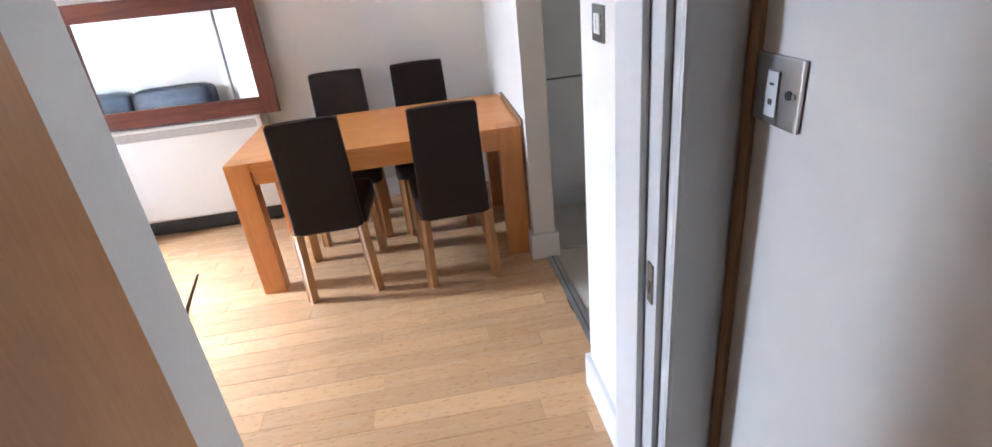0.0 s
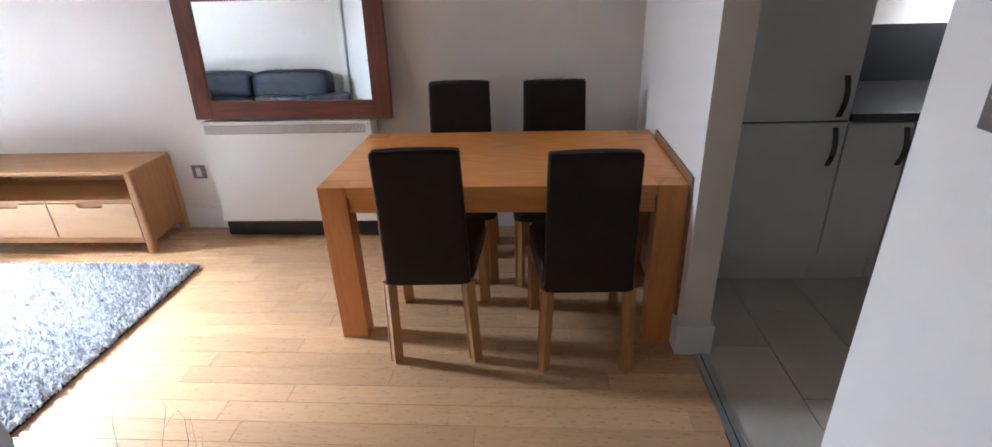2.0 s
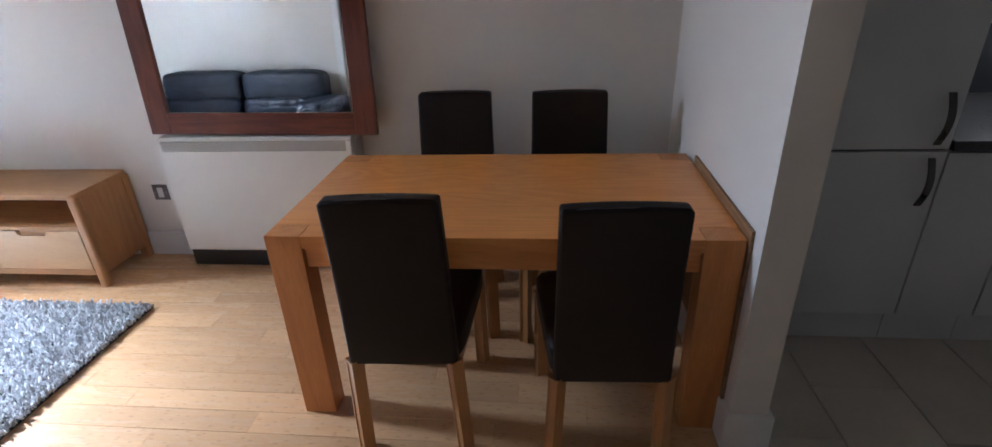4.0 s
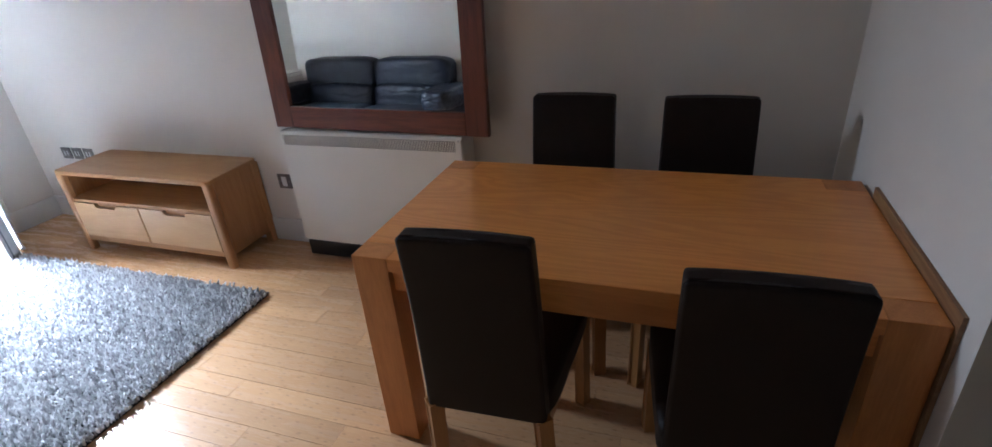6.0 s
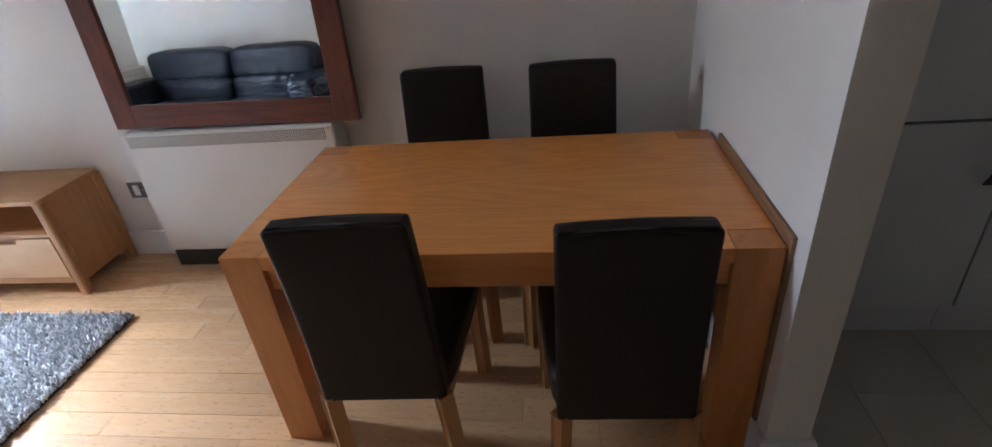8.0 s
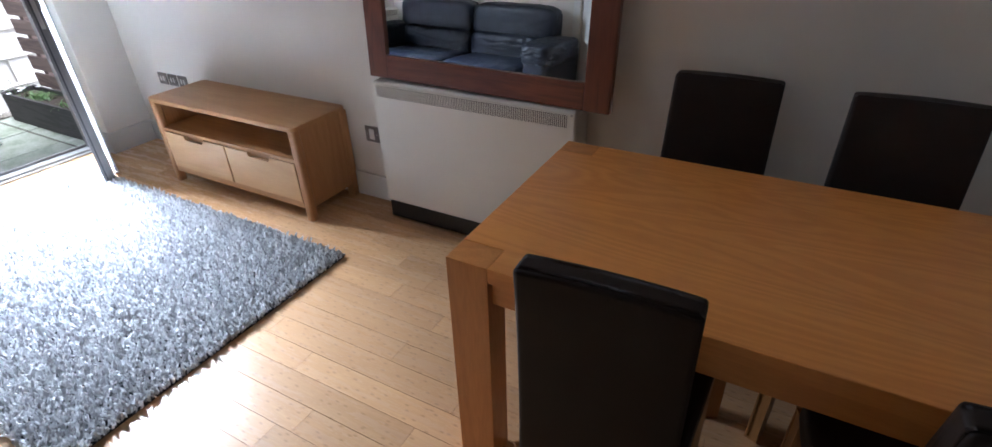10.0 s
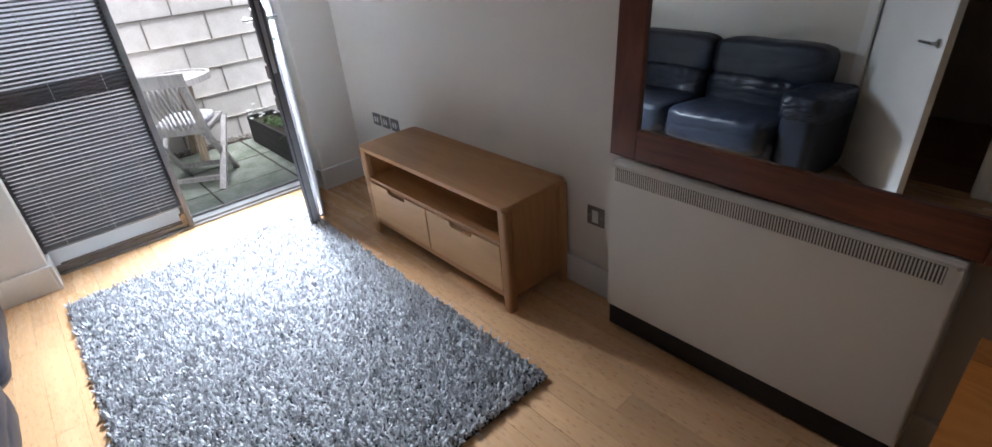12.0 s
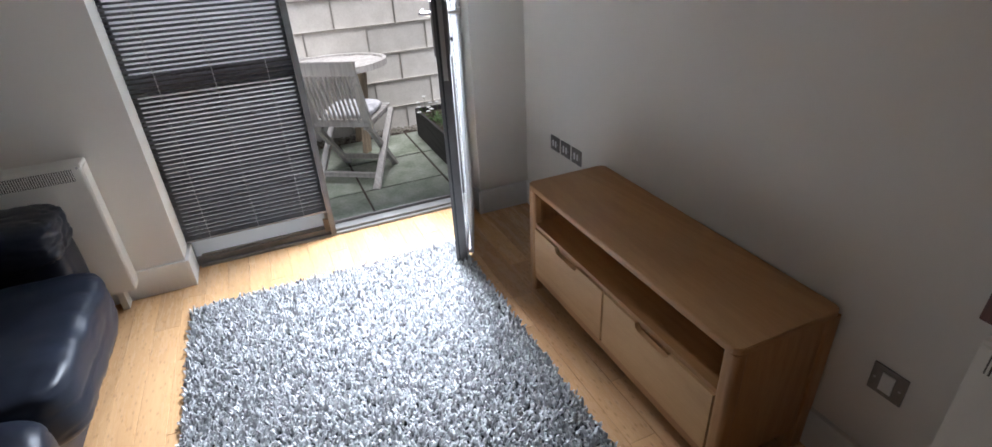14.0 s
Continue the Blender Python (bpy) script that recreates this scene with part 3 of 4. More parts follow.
# ---------- television unit ----------
def tv_unit():
    x0, x1, y0, y1, h = -0.6, 0.612, -0.19, 0.203, 0.552
    t = thing("tv_cabinet", pose(-3.06, 3.727, 0), "pale oak television cabinet with an open shelf above two drawers", "cabinet")
    part("top", extrude_outline(round_rect(x0 - 0.002, x1 + 0.002, y0 - 0.004, y1, 0.032), h - 0.024, h, 0.003), M_PALE, t)
    for x in (x0, x1 - 0.05):
        for y in (y0, y1 - 0.05):
            ax, bx = x, x + 0.05
            pts = round_rect(ax, bx, y, y + 0.05, 0.016 if y == y0 else 0.004)
            part("leg", extrude_outline(pts, 0, h - 0.0245), M_PALEZ, t)
    for x in (x0 + 0.008, x1 - 0.028):
        part("side_panel", box(x, x + 0.02, y0 + 0.05, y1 - 0.05, 0.075, h - 0.0245), M_PALEZ, t)
    part("back_panel", box(x0 + 0.05, x1 - 0.05, y1 - 0.022, y1 - 0.012, 0.075, h - 0.0245), M_PALE, t)
    part("shelf", box(x0 + 0.028, x1 - 0.028, y0 + 0.012, y1 - 0.022, 0.345, 0.363, 0.001), M_PALE, t)
    part("bottom_panel", box(x0 + 0.028, x1 - 0.028, y0 + 0.02, y1 - 0.022, 0.085, 0.10), M_PALE, t)
    part("bottom_rail", box(x0 + 0.05, x1 - 0.05, y0 + 0.006, y0 + 0.026, 0.075, 0.108, 0.002), M_PALE, t)
    part("divider", box(-0.008, 0.008, y0 + 0.012, y1 - 0.022, 0.1, 0.345), M_PALEZ, t)
    for a, b in ((x0 + 0.053, -0.006), (0.006, x1 - 0.053)):
        c = (a + b) / 2 + 0.0
        g, d = 0.088, 0.024
        z1, z0 = 0.342, 0.111
        # front board with a scooped pull in its upper edge
        pts = [(a, z0), (b, z0), (b, z1), (c + g, z1)]
        for s in (1, -1):
            for k in range(6):
                q = k / 5 * math.pi / 2 if s > 0 else (1 - k / 5) * math.pi / 2
                pts.append((c + s * (g - d + d * math.cos(q)), z1 - 0.003 - d * math.sin(q)))
        pts += [(c - g, z1), (a, z1)]
        bm = bmesh.new()
        vs = [bm.verts.new((x, y0 + 0.003, z)) for x, z in pts]
        f = bm.faces.new(vs)
        r = bmesh.ops.extrude_face_region(bm, geom=[f])
        for e in r["geom"]:
            if isinstance(e, bmesh.types.BMVert):
                e.co.y += 0.019
        bmesh.ops.recalc_face_normals(bm, faces=bm.faces)
        dr = part("drawer_front", bm, M_PALED, t)
        part("pull_recess", box(c - g, c + g, y0 + 0.026, y0 + 0.034, z1 - 0.05, z1 - 0.002), M_PALEZ, dr)
    return t


tv_unit()


# ---------- rug ----------
def rug():
    x0, x1, y0, y1 = -4.215, -2.045, 2.0, 3.365
    t = thing("rug", pose((x0 + x1) / 2, (y0 + y1) / 2, 0, 0, 0, 0.0), "grey and white flecked shaggy rug on the wooden floor", "rug")
    w, d = (x1 - x0) / 2 - 0.012, (y1 - y0) / 2 - 0.012
    part("backing", box(-w, w, -d, d, 0.0, 0.012, 0.003), M_RUG, t)
    rng = np.random.default_rng(4)
    step = 0.0084
    nx, ny = int(2 * w / step), int(2 * d / step)
    gx, gy = np.meshgrid(np.linspace(-w, w, nx), np.linspace(-d, d, ny))
    px = gx.ravel() + rng.uniform(-0.007, 0.007, gx.size)
    py = gy.ravel() + rng.uniform(-0.007, 0.007, gx.size)
    n = px.size
    ang = rng.uniform(0, 2 * np.pi, n) + 0.0
    lean = rng.uniform(0.006, 0.024, n)
    hgt = rng.uniform(0.012, 0.030, n)
    # the yarn stands in small tight knots with hollows between them
    knot = np.sin(px * 213 + 2.1 * np.sin(py * 97)) * np.sin(py * 239 + 1.9 * np.sin(px * 83))
    hgt *= 0.95 + 0.5 * knot
    r = rng.uniform(0.0030, 0.0052, n)
    # clumps lean together, as trodden pile does
    ca = 1.6 * np.sin(px * 131 + 1.5 * np.sin(py * 61)) + 1.5 * np.sin(py * 157 + 1.3 * np.sin(px * 47))
    ang = ang * 0.55 + ca
    verts = np.zeros((n, 7, 3))
    for k in range(3):
        a = ang + k * 2 * np.pi / 3
        verts[:, k] = np.stack([px + 1.1 * r * np.cos(a), py + 1.1 * r * np.sin(a), np.full(n, 0.010)], 1)
        verts[:, 3 + k] = np.stack([px + lean * 0.45 * np.cos(ang) + 1.3 * r * np.cos(a), py + lean * 0.45 * np.sin(ang) + 1.3 * r * np.sin(a), 0.010 + hgt * 0.74], 1)
    verts[:, 6] = np.stack([px + 0.7 * lean * np.cos(ang), py + 0.7 * lean * np.sin(ang), 0.010 + hgt], 1)
    base = np.array([(0, 1, 4), (0, 4, 3), (1, 2, 5), (1, 5, 4), (2, 0, 3), (2, 3, 5), (3, 4, 6), (4, 5, 6), (5, 3, 6)])
    faces = (base[None] + (np.arange(n) * 7)[:, None, None]).reshape(-1, 3)
    me = bpy.data.meshes.new("shag")
    me.from_pydata(verts.reshape(-1, 3).tolist(), [], faces.tolist())
    me.materials.append(M_TUFT)
    ob = new("shag", me)
    ob.parent = t
    tagged(ob, "loose grey and white shag pile", kind="stuff")


rug()


# ---------- sofa ----------
def sofa():
    t = thing("sofa", pose(-3.25, 0.92, 0), "dark navy leather two-seat sofa against the wall", "sofa")
    L = 1.07
    part("base", box(-L + 0.24, L - 0.24, 0.05, 0.80, 0.05, 0.30, 0.03, 3), M_LEATHER, t)
    for s in (-1, 1):
        # arm: an upholstered panel with a rounded front and a puckered pad laid over its top
        a, b = sorted((s * (L - 0.275), s * L))
        arm = part("arm", pillow(a + 0.015, b - 0.015, 0.0, 0.765, 0.04, 0.60, 12, 7.0, 0.003, 3 + s), M_LEATHER, t, smooth=True)
        pad = pillow(a - 0.012, b + 0.012, 0.06, 0.775, 0.455, 0.655, 28, 5.5, 0.009, 9 + s, 17)
        part("arm_pad", pad, M_LEATHER, arm, smooth=True)
        a, b = sorted((s * 0.004, s * (L - 0.265)))
        seat = pillow(a, b, 0.20, 0.91, 0.19, 0.455, 26, 6.0, 0.006, 5 + s, 7)
        for v in seat.verts:
            # gathers that run back from the front roll
            k = max(0.0, (v.co.y - 0.68) / 0.24)
            v.co.z += 0.006 * k * math.sin(v.co.x * 74 + 2.0 * math.sin(v.co.x * 23 + s))
        part("seat_cushion", seat, M_LEATHER, t, smooth=True)
        a, b = sorted((s * 0.002, s * 0.885))
        head = pillow(a, b, 0.02, 0.305, 0.585, 0.905, 26, 5.0, 0.006, 11 + s, 6)
        lumbar = pillow(a, b - 0.06 if s > 0 else b, 0.05, 0.36, 0.36, 0.655, 28, 4.4, 0.008, 15 + s, 8)
        for cushion, z_seam in ((head, 0.62), (lumbar, 0.63)):
            for v in cushion.verts:
                # folds drawn into the seam between the upper and the lower roll
                k = math.exp(-((v.co.z - z_seam) / 0.07) ** 2) * (1.0 if v.co.y > 0.2 else 0.0)
                v.co.y += 0.006 * k * math.sin(v.co.x * 46 + 2.6 * math.sin(v.co.x * 15 + 3 * s))
        bk = part("back_cushion", head, M_LEATHER, t, smooth=True)
        part("lumbar_cushion", lumbar, M_LEATHER, bk, smooth=True)
    part("back_frame", pillow(-L + 0.20, L - 0.20, 0.0, 0.20, 0.06, 0.86, 8, 6, 0.004, 2), M_LEATHER, t, smooth=True)
    for sx in (-1, 1):
        for y in (0.08, 0.70):
            part("foot", rod(bmesh.new(), (sx * 0.95, y, 0), (sx * 0.95, y, 0.06), 0.022, 0.028, 12), M_BLACK, t)
    return t


sofa()


# ---------- glazed patio door and fixed light ----------
FX = -4.69
win = thing("window_1", pose(FX, 2.0, 0), "dark grey framed full-height window with a lowered blind", "window", kind="structure")
Z1 = 2.12
part("window_frame", box(-0.035, 0.035, 0.0, 0.016, 0, Z1, 0.003), M_FRAMEG, win)
part("mullion", box(-0.035, 0.035, 0.715, 0.762, 0, Z1, 0.003), M_FRAMEG, win)
# Added strip in front of the mullion keeps lamp light off the slat ends.
part("mullion_cover", box(0.0355, 0.068, 0.729, 0.760, 0.02, Z1, 0.003), M_FRAMEG, win)
part("window_frame", box(-0.035, 0.035, 1.555, 1.62, 0, Z1, 0.003), M_FRAMEG, win)
part("window_frame", box(-0.035, 0.035, 0.016, 0.715, 0.0, 0.045, 0.003), M_FRAMEI, win)
part("window_frame", box(-0.035, 0.035, 0.045, 1.555, Z1 - 0.05, Z1, 0.003), M_FRAMEG, win)
part("transom", box(-0.03, 0.03, 0.016, 0.715, 0.93, 1.02, 0.003), M_FRAMEG, win)
part("bottom_bead", box(0.005, 0.022, 0.045, 0.715, 0.045, 0.058, 0.003), M_FRAMEI, win)
for z0, z1 in ((0.045, 0.93), (1.02, Z1 - 0.05)):
    g = part("pane", box(-0.004, 0.004, 0.016, 0.715, z0, z1), M_FROST, win, "obscured white glass")
    g.visible_shadow = False
sill = part("threshold", box(-0.075, 0.035, 0.762, 1.555, -0.02, 0.030, 0.004), M_FRAMEI, win, "anodised metal door threshold")
part("weather_bar", box(-0.045, -0.030, 0.762, 1.555, 0.030, 0.048, 0.002), M_FRAMEG, sill)
part("threshold_ramp", box(0.036, 0.060, 0.03, 1.60, 0.0, 0.016, 0.004), M_FRAMEI, sill)
part("corner_block", box(0.02, 0.042, 0.700, 0.735, 0.03, 0.11, 0.003), M_TEAKB, win, "small brown stop block")


def blind(parent, m, width, z0, z1, tilt, look_of, label, pitch=0.0222):
    """A venetian blind: head rail, bottom rail, slats and ladder cords, hung along local y."""
    t = new("blind")
    t.parent = parent
    t.matrix_basis = m
    t["label"] = label
    part("head_rail", box(-0.013, 0.013, 0, width, z1, z1 + 0.025, 0.002), look_of, t)
    part("bottom_rail", box(-0.012, 0.012, 0, width, z0 - 0.012, z0, 0.003), look_of, t)
    bm = bmesh.new()
    n = 5
    top = []
    for j in (0, 1):
        row = []
        for k in range(n):
            u = (k / (n - 1) - 0.5) * 0.0245
            a = radians(tilt)
            h = 0.0022 * (1 - (2 * k / (n - 1) - 1) ** 2)
            x, z = u * math.cos(a) - h * math.sin(a), u * math.sin(a) + h * math.cos(a)
            row.append((bm.verts.new((x, j * width, z)), bm.verts.new((x, j * width, z - 0.0006))))
        top.append(row)
    for k in range(n - 1):
        bm.faces.new((top[0][k][0], top[0][k + 1][0], top[1][k + 1][0], top[1][k][0]))
        bm.faces.new((top[0][k][1], top[1][k][1], top[1][k + 1][1], top[0][k + 1][1]))
    me = mesh_of("slat", bm, look_of, True)
    for i in range(int((z1 - z0) / pitch)):
        ob = new("slat", me)
        ob.parent = t
        ob.location.z = z0 + 0.012 + i * pitch
        ob.rotation_euler = (random.uniform(-0.0012, 0.0012), random.uniform(-0.05, 0.05), 0)
    for y in (0.12, width / 2, width - 0.12):
        for x in (-0.0135, 0.0135):
            part("ladder_cord", rod(bmesh.new(), (x, y, z0), (x, y, z1), 0.0013, seg=5), M_CORD, t)
    return t


blind(win, Matrix.Translation((0.050, 0.003, 0)), 0.724, 0.175, 2.06, -22, M_SLAT, "silver venetian blind with narrow slats darkened as backlit")

# door leaf, hinged at the far post and swung into the room
hx, hy = -4.655, 3.545
ang = math.degrees(math.atan2(3.282 - hy, -4.0 - hx))
leaf = thing("door_3", pose(hx, hy, 0.012, 0, 0, ang), "open dark grey glazed patio door with its own blind", "door", kind="structure")
LW = 0.705
for a, b in ((0.0, 0.075), (LW - 0.075, LW)):
    part("stile", box(a, b, -0.002, 0.056, 0, 2.04, 0.003), M_FRAMEG, leaf)
part("rail", box(0.0755, LW - 0.0755, -0.001, 0.055, 0, 0.10, 0.003), M_FRAMEG, leaf)
part("rail", box(0.0755, LW - 0.0755, -0.001, 0.055, 1.94, 2.04, 0.003), M_FRAMEG, leaf)
g = part("pane", box(0.0755, LW - 0.0755, 0.022, 0.030, 0.10, 1.94), M_GLASS, leaf)
g.visible_shadow = False
part("seal", box(LW - 0.004, LW + 0.003, 0.012, 0.020, 0.01, 2.03), M_BLACK, leaf)
part("lock_plate", box(LW - 0.002, LW + 0.0035, 0.022, 0.042, 0.95, 1.50, 0.001), M_STEEL, leaf)
for s, y in ((-1, -0.003), (1, 0.0565)):
    bm = bmesh.new()
    add_box(bm, LW - 0.055, LW - 0.020, *sorted((y, y + s * 0.008)), 1.05, 1.28, 0.003)
    rod(bm, (LW - 0.037, y, 1.225), (LW - 0.037, y + s * 0.055, 1.225), 0.009, seg=12)
    rod(bm, (LW - 0.030, y + s * 0.050, 1.225), (LW - 0.155, y + s * 0.050, 1.225), 0.010, 0.008, seg=12)
    part("handle", bm, M_STEEL, leaf, "chrome lever handle")
part("lock_cylinder", rod(bmesh.new(), (LW - 0.037, 0.05, 1.12), (LW - 0.037, 0.075, 1.12), 0.010, seg=12), M_BLACK, leaf)
blind(leaf, Matrix.Translation((0.03, 0.078, 0)) @ Matrix.Rotation(radians(-90), 4, "Z"), LW - 0.05, 0.055, 1.98, -68, M_SLATW, "white venetian blind on the door, brightened as daylit")


# ---------- sockets and switches ----------
def plate(name, m, w, h, label, rockers, metal):
    """A steel faceplate on local x-z, facing -y."""
    t = thing(name, m, label, "switch" if "switch" in name else "socket")
    part("faceplate", box(-w / 2, w / 2, -0.006, 0, -h / 2, h / 2, 0.002), metal, t)
    for x, z, rw, rh in rockers:
        part("rocker", box(x - rw / 2, x + rw / 2, -0.0095, -0.006, z - rh / 2, z + rh / 2, 0.0012), M_WHITEP, t, "white plastic rocker")
    for x in (-w / 2 + 0.012, w / 2 - 0.012):
        part("screw", rod(bmesh.new(), (x, -0.0075, 0), (x, -0.0055, 0), 0.0038, seg=10), M_STEEL, t)
    return t


plate("wall_socket", pose(-2.285, WN, 0.405), 0.092, 0.092, "brushed steel single socket with white insert above the baseboard", [(0.0, 0.0, 0.034, 0.060)], M_DSTEEL)
for i, x in enumerate((-4.128, -4.018, -3.908)):
    plate("wall_socket", pose(x, WN, 0.502), 0.090, 0.080, "brushed steel media socket above the television cabinet", [(-0.014, 0.0, 0.010, 0.034), (0.014, 0.0, 0.010, 0.034)], M_DSTEEL)
plate("light_switch", pose(0.577, 1.39, 1.375, 0, 0, -90), 0.09, 0.092, "steel light switch with white rockers on the short wall", [(-0.012, 0, 0.018, 0.05), (0.012, 0, 0.018, 0.05)], M_DSTEEL)
t = plate("fused_switch", pose(0.57, 0.617, 1.355, 0, 0, -90), 0.096, 0.092, "brushed steel fused switch with white insert in the hall", [(-0.006, -0.004, 0.024, 0.060)], M_STEEL)
part("fuse_slot", box(-0.010, -0.002, -0.0103, -0.0094, 0.008, 0.011), M_BLACK, t)
part("fuse_slot", box(-0.010, -0.002, -0.0103, -0.0094, -0.018, -0.010), M_BLACK, t)
part("cable_outlet", rod(bmesh.new(), (0.027, -0.0085, 0.0), (0.027, -0.0055, 0.0), 0.006, seg=14), M_BLACK, t)


# ---------- dried arrangement ----------
def dried_plant():
    t = thing("dried_plant", pose(-0.665, 1.125, 0), "tall dark vase with dried brown grasses and one long blade leaf", "vase")
    prof = [(0.075, 0), (0.085, 0.01), (0.10, 0.16), (0.085, 0.34), (0.05, 0.45), (0.055, 0.50), (0.048, 0.50), (0.042, 0.45)]
    bm = bmesh.new()
    seg = 24
    rings = [[bm.verts.new((r * math.cos(2 * math.pi * k / seg), r * math.sin(2 * math.pi * k / seg), z)) for k in range(seg)] for r, z in prof]
    for a, b in zip(rings, rings[1:]):
        for k in range(seg):
            bm.faces.new((a[k], a[(k + 1) % seg], b[(k + 1) % seg], b[k]))
    bm.faces.new(rings[0][::-1])
    part("vase", bm, M_VASE, t, "dark glazed tall vase", True)
    rng = random.Random(3)
    for i in range(64):
        bm = bmesh.new()
        p = Vector((rng.uniform(-0.02, 0.02), rng.uniform(-0.02, 0.02), 0.45))
        a = rng.uniform(0, 6.28)
        d = Vector((math.cos(a) * 0.30, math.sin(a) * 0.30, 1.0))
        r = 0.0020
        top = rng.uniform(0.70, 0.93)
        while p.z < top:
            q = p + d.normalized() * 0.04 + Vector((rng.uniform(-0.008, 0.008), rng.uniform(-0.008, 0.008), 0))
            rod(bm, p, q, r, r * 0.85, 4)
            if p.z > 0.6 and rng.random() < 0.8:
                e = q + Vector((rng.uniform(-0.03, 0.03), rng.uniform(-0.03, 0.03), 0.035))
                rod(bm, q, e, r * 0.7, r * 0.3, 3)
            p, r = q, r * 0.86
        part("stem", bm, M_DRY, t)
    # one stiff blade, folded along its rib
    bm = bmesh.new()
    a, b = Vector((-0.01, 0.02, 0.48)), Vector((0.178, 0.028, 0.955))
    side = Vector((0.87, 0.42, 0.0)).normalized()
    rows = []
    for k in range(9):
        s = k / 8
        c = a.lerp(b, s) - Vector((0.03 * math.sin(s * 3.1), 0, 0))
        w = 0.0115 * (1 - s) ** 0.8 * (0.6 + 0.8 * min(1, s * 2.5)) + 0.0006
        rows.append([bm.verts.new(c - side * w), bm.verts.new(c + Vector((0.004, 0.006, 0))), bm.verts.new(c + side * w)])
    for r0, r1 in zip(rows, rows[1:]):
        for k in (0, 1):
            bm.faces.new((r0[k], r0[k + 1], r1[k + 1], r1[k]))
    bmesh.ops.solidify(bm, geom=bm.faces[:], thickness=0.0015)
    part("blade_leaf", bm, M_BLADE, t, "long pointed dry leaf")


dried_plant()


# ---------- kitchen ----------
KY = 3.20


def bow_handle(parent, x, z0, z1):
    bm = bmesh.new()
    pts = []
    for k in range(9):
        s = k / 8
        pts.append(Vector((x, KY - 0.02 - 0.030 * math.sin(math.pi * s), z0 + (z1 - z0) * s)))
    rings = [[bm.verts.new(p + Vector((sx * 0.011, sy * 0.004, 0))) for sx, sy in ((-1, -1), (1, -1), (1, 1), (-1, 1))] for p in pts]
    for a, b in zip(rings, rings[1:]):
        for i in range(4):
            bm.faces.new((a[i], a[(i + 1) % 4], b[(i + 1) % 4], b[i]))
    bm.faces.new(rings[0][::-1])
    bm.faces.new(rings[-1])
    bmesh.ops.recalc_face_normals(bm, faces=bm.faces)
    part("handle", bm, M_DHANDLE, parent, "bowed dark steel handle")


def unit(name, x0, x1, doors, label, category, z1):
    t = thing(name, pose(0, 0, 0), label, category, "kitchen units")
    part("carcass", box(x0, x1, KY + 0.02, WN - 0.003, 0.15, z1), M_KDOOR, t)
    part("plinth", box(x0, x1, KY + 0.06, KY + 0.075, 0, 0.149), M_KDOOR, t)
    for a, b, h0, h1, hand in doors:
        d = part("door", box(a + 0.002, b - 0.002, KY, KY + 0.019, h0, h1, 0.0025), M_KDOOR, t)
        if hand:
            bow_handle(d, *hand)
    return t


fridge = unit("fridge_housing", 0.722, 1.398, [(0.722, 1.398, 0.165, 0.868, (1.335, 0.665, 0.85)), (0.722, 1.398, 0.877, 2.12, (1.335, 0.90, 1.085))],
     "tall light grey kitchen unit with two doors", "cabinet", 2.13)
# Black strip paints the shade in the slot between the two doors.
part("shadow_gap", box(0.724, 1.396, KY + 0.0165, KY + 0.0195, 0.8685, 0.8765), M_BLACK, fridge)
unit("base_unit", 1.402, 1.695, [(1.402, 1.695, 0.165, 0.862, (1.65, 0.665, 0.845))], "light grey kitchen base unit with steel handle", "cabinet", 0.87)
unit("base_unit", 1.699, 2.30, [(1.699, 2.30, 0.165, 0.862, (1.745, 0.665, 0.845))], "light grey kitchen base unit with steel handle", "cabinet", 0.87)
unit("base_unit", 2.304, 3.09, [(2.304, 3.09, 0.165, 0.862, (2.36, 0.665, 0.845))], "light grey kitchen base unit with steel handle", "cabinet", 0.87)
solid("worktop", box(1.402, 3.095, KY - 0.015, WN - 0.002, 0.873, 0.910, 0.004), M_WORK, "dark stone-effect kitchen worktop", "worktop")
solid("splashback", box(1.41, 3.09, WN - 0.012, WN - 0.001, 0.912, 1.22, 0.001), M_BLACK, "glossy black splashback above the worktop", "splashback")
wu = thing("wall_unit", pose(0, 0, 0), "light grey kitchen wall unit with lamp beneath", "cabinet", "kitchen units")
part("carcass", box(1.402, 3.095, 3.60, WN - 0.003, 1.42, 2.13), M_KDOOR, wu)
for a in (1.402, 1.966, 2.530):
    part("door", box(a + 0.002, a + 0.56, 3.58, 3.599, 1.42, 2.13, 0.002), M_KDOOR, wu)
part("under_lamp", box(2.10, 2.9, 3.66, 3.70, 1.40, 1.419, 0.003), M_UNDER, wu, "glowing strip lamp")

# kitchen floor: tiles laid in staggered rows
kf = solid("kitchen_floor", box(0.69, 3.10, 0.57, WN, -0.08, -0.006), M_GROUT, "grey tiled kitchen floor", "floor", "structure")
tile_full = None
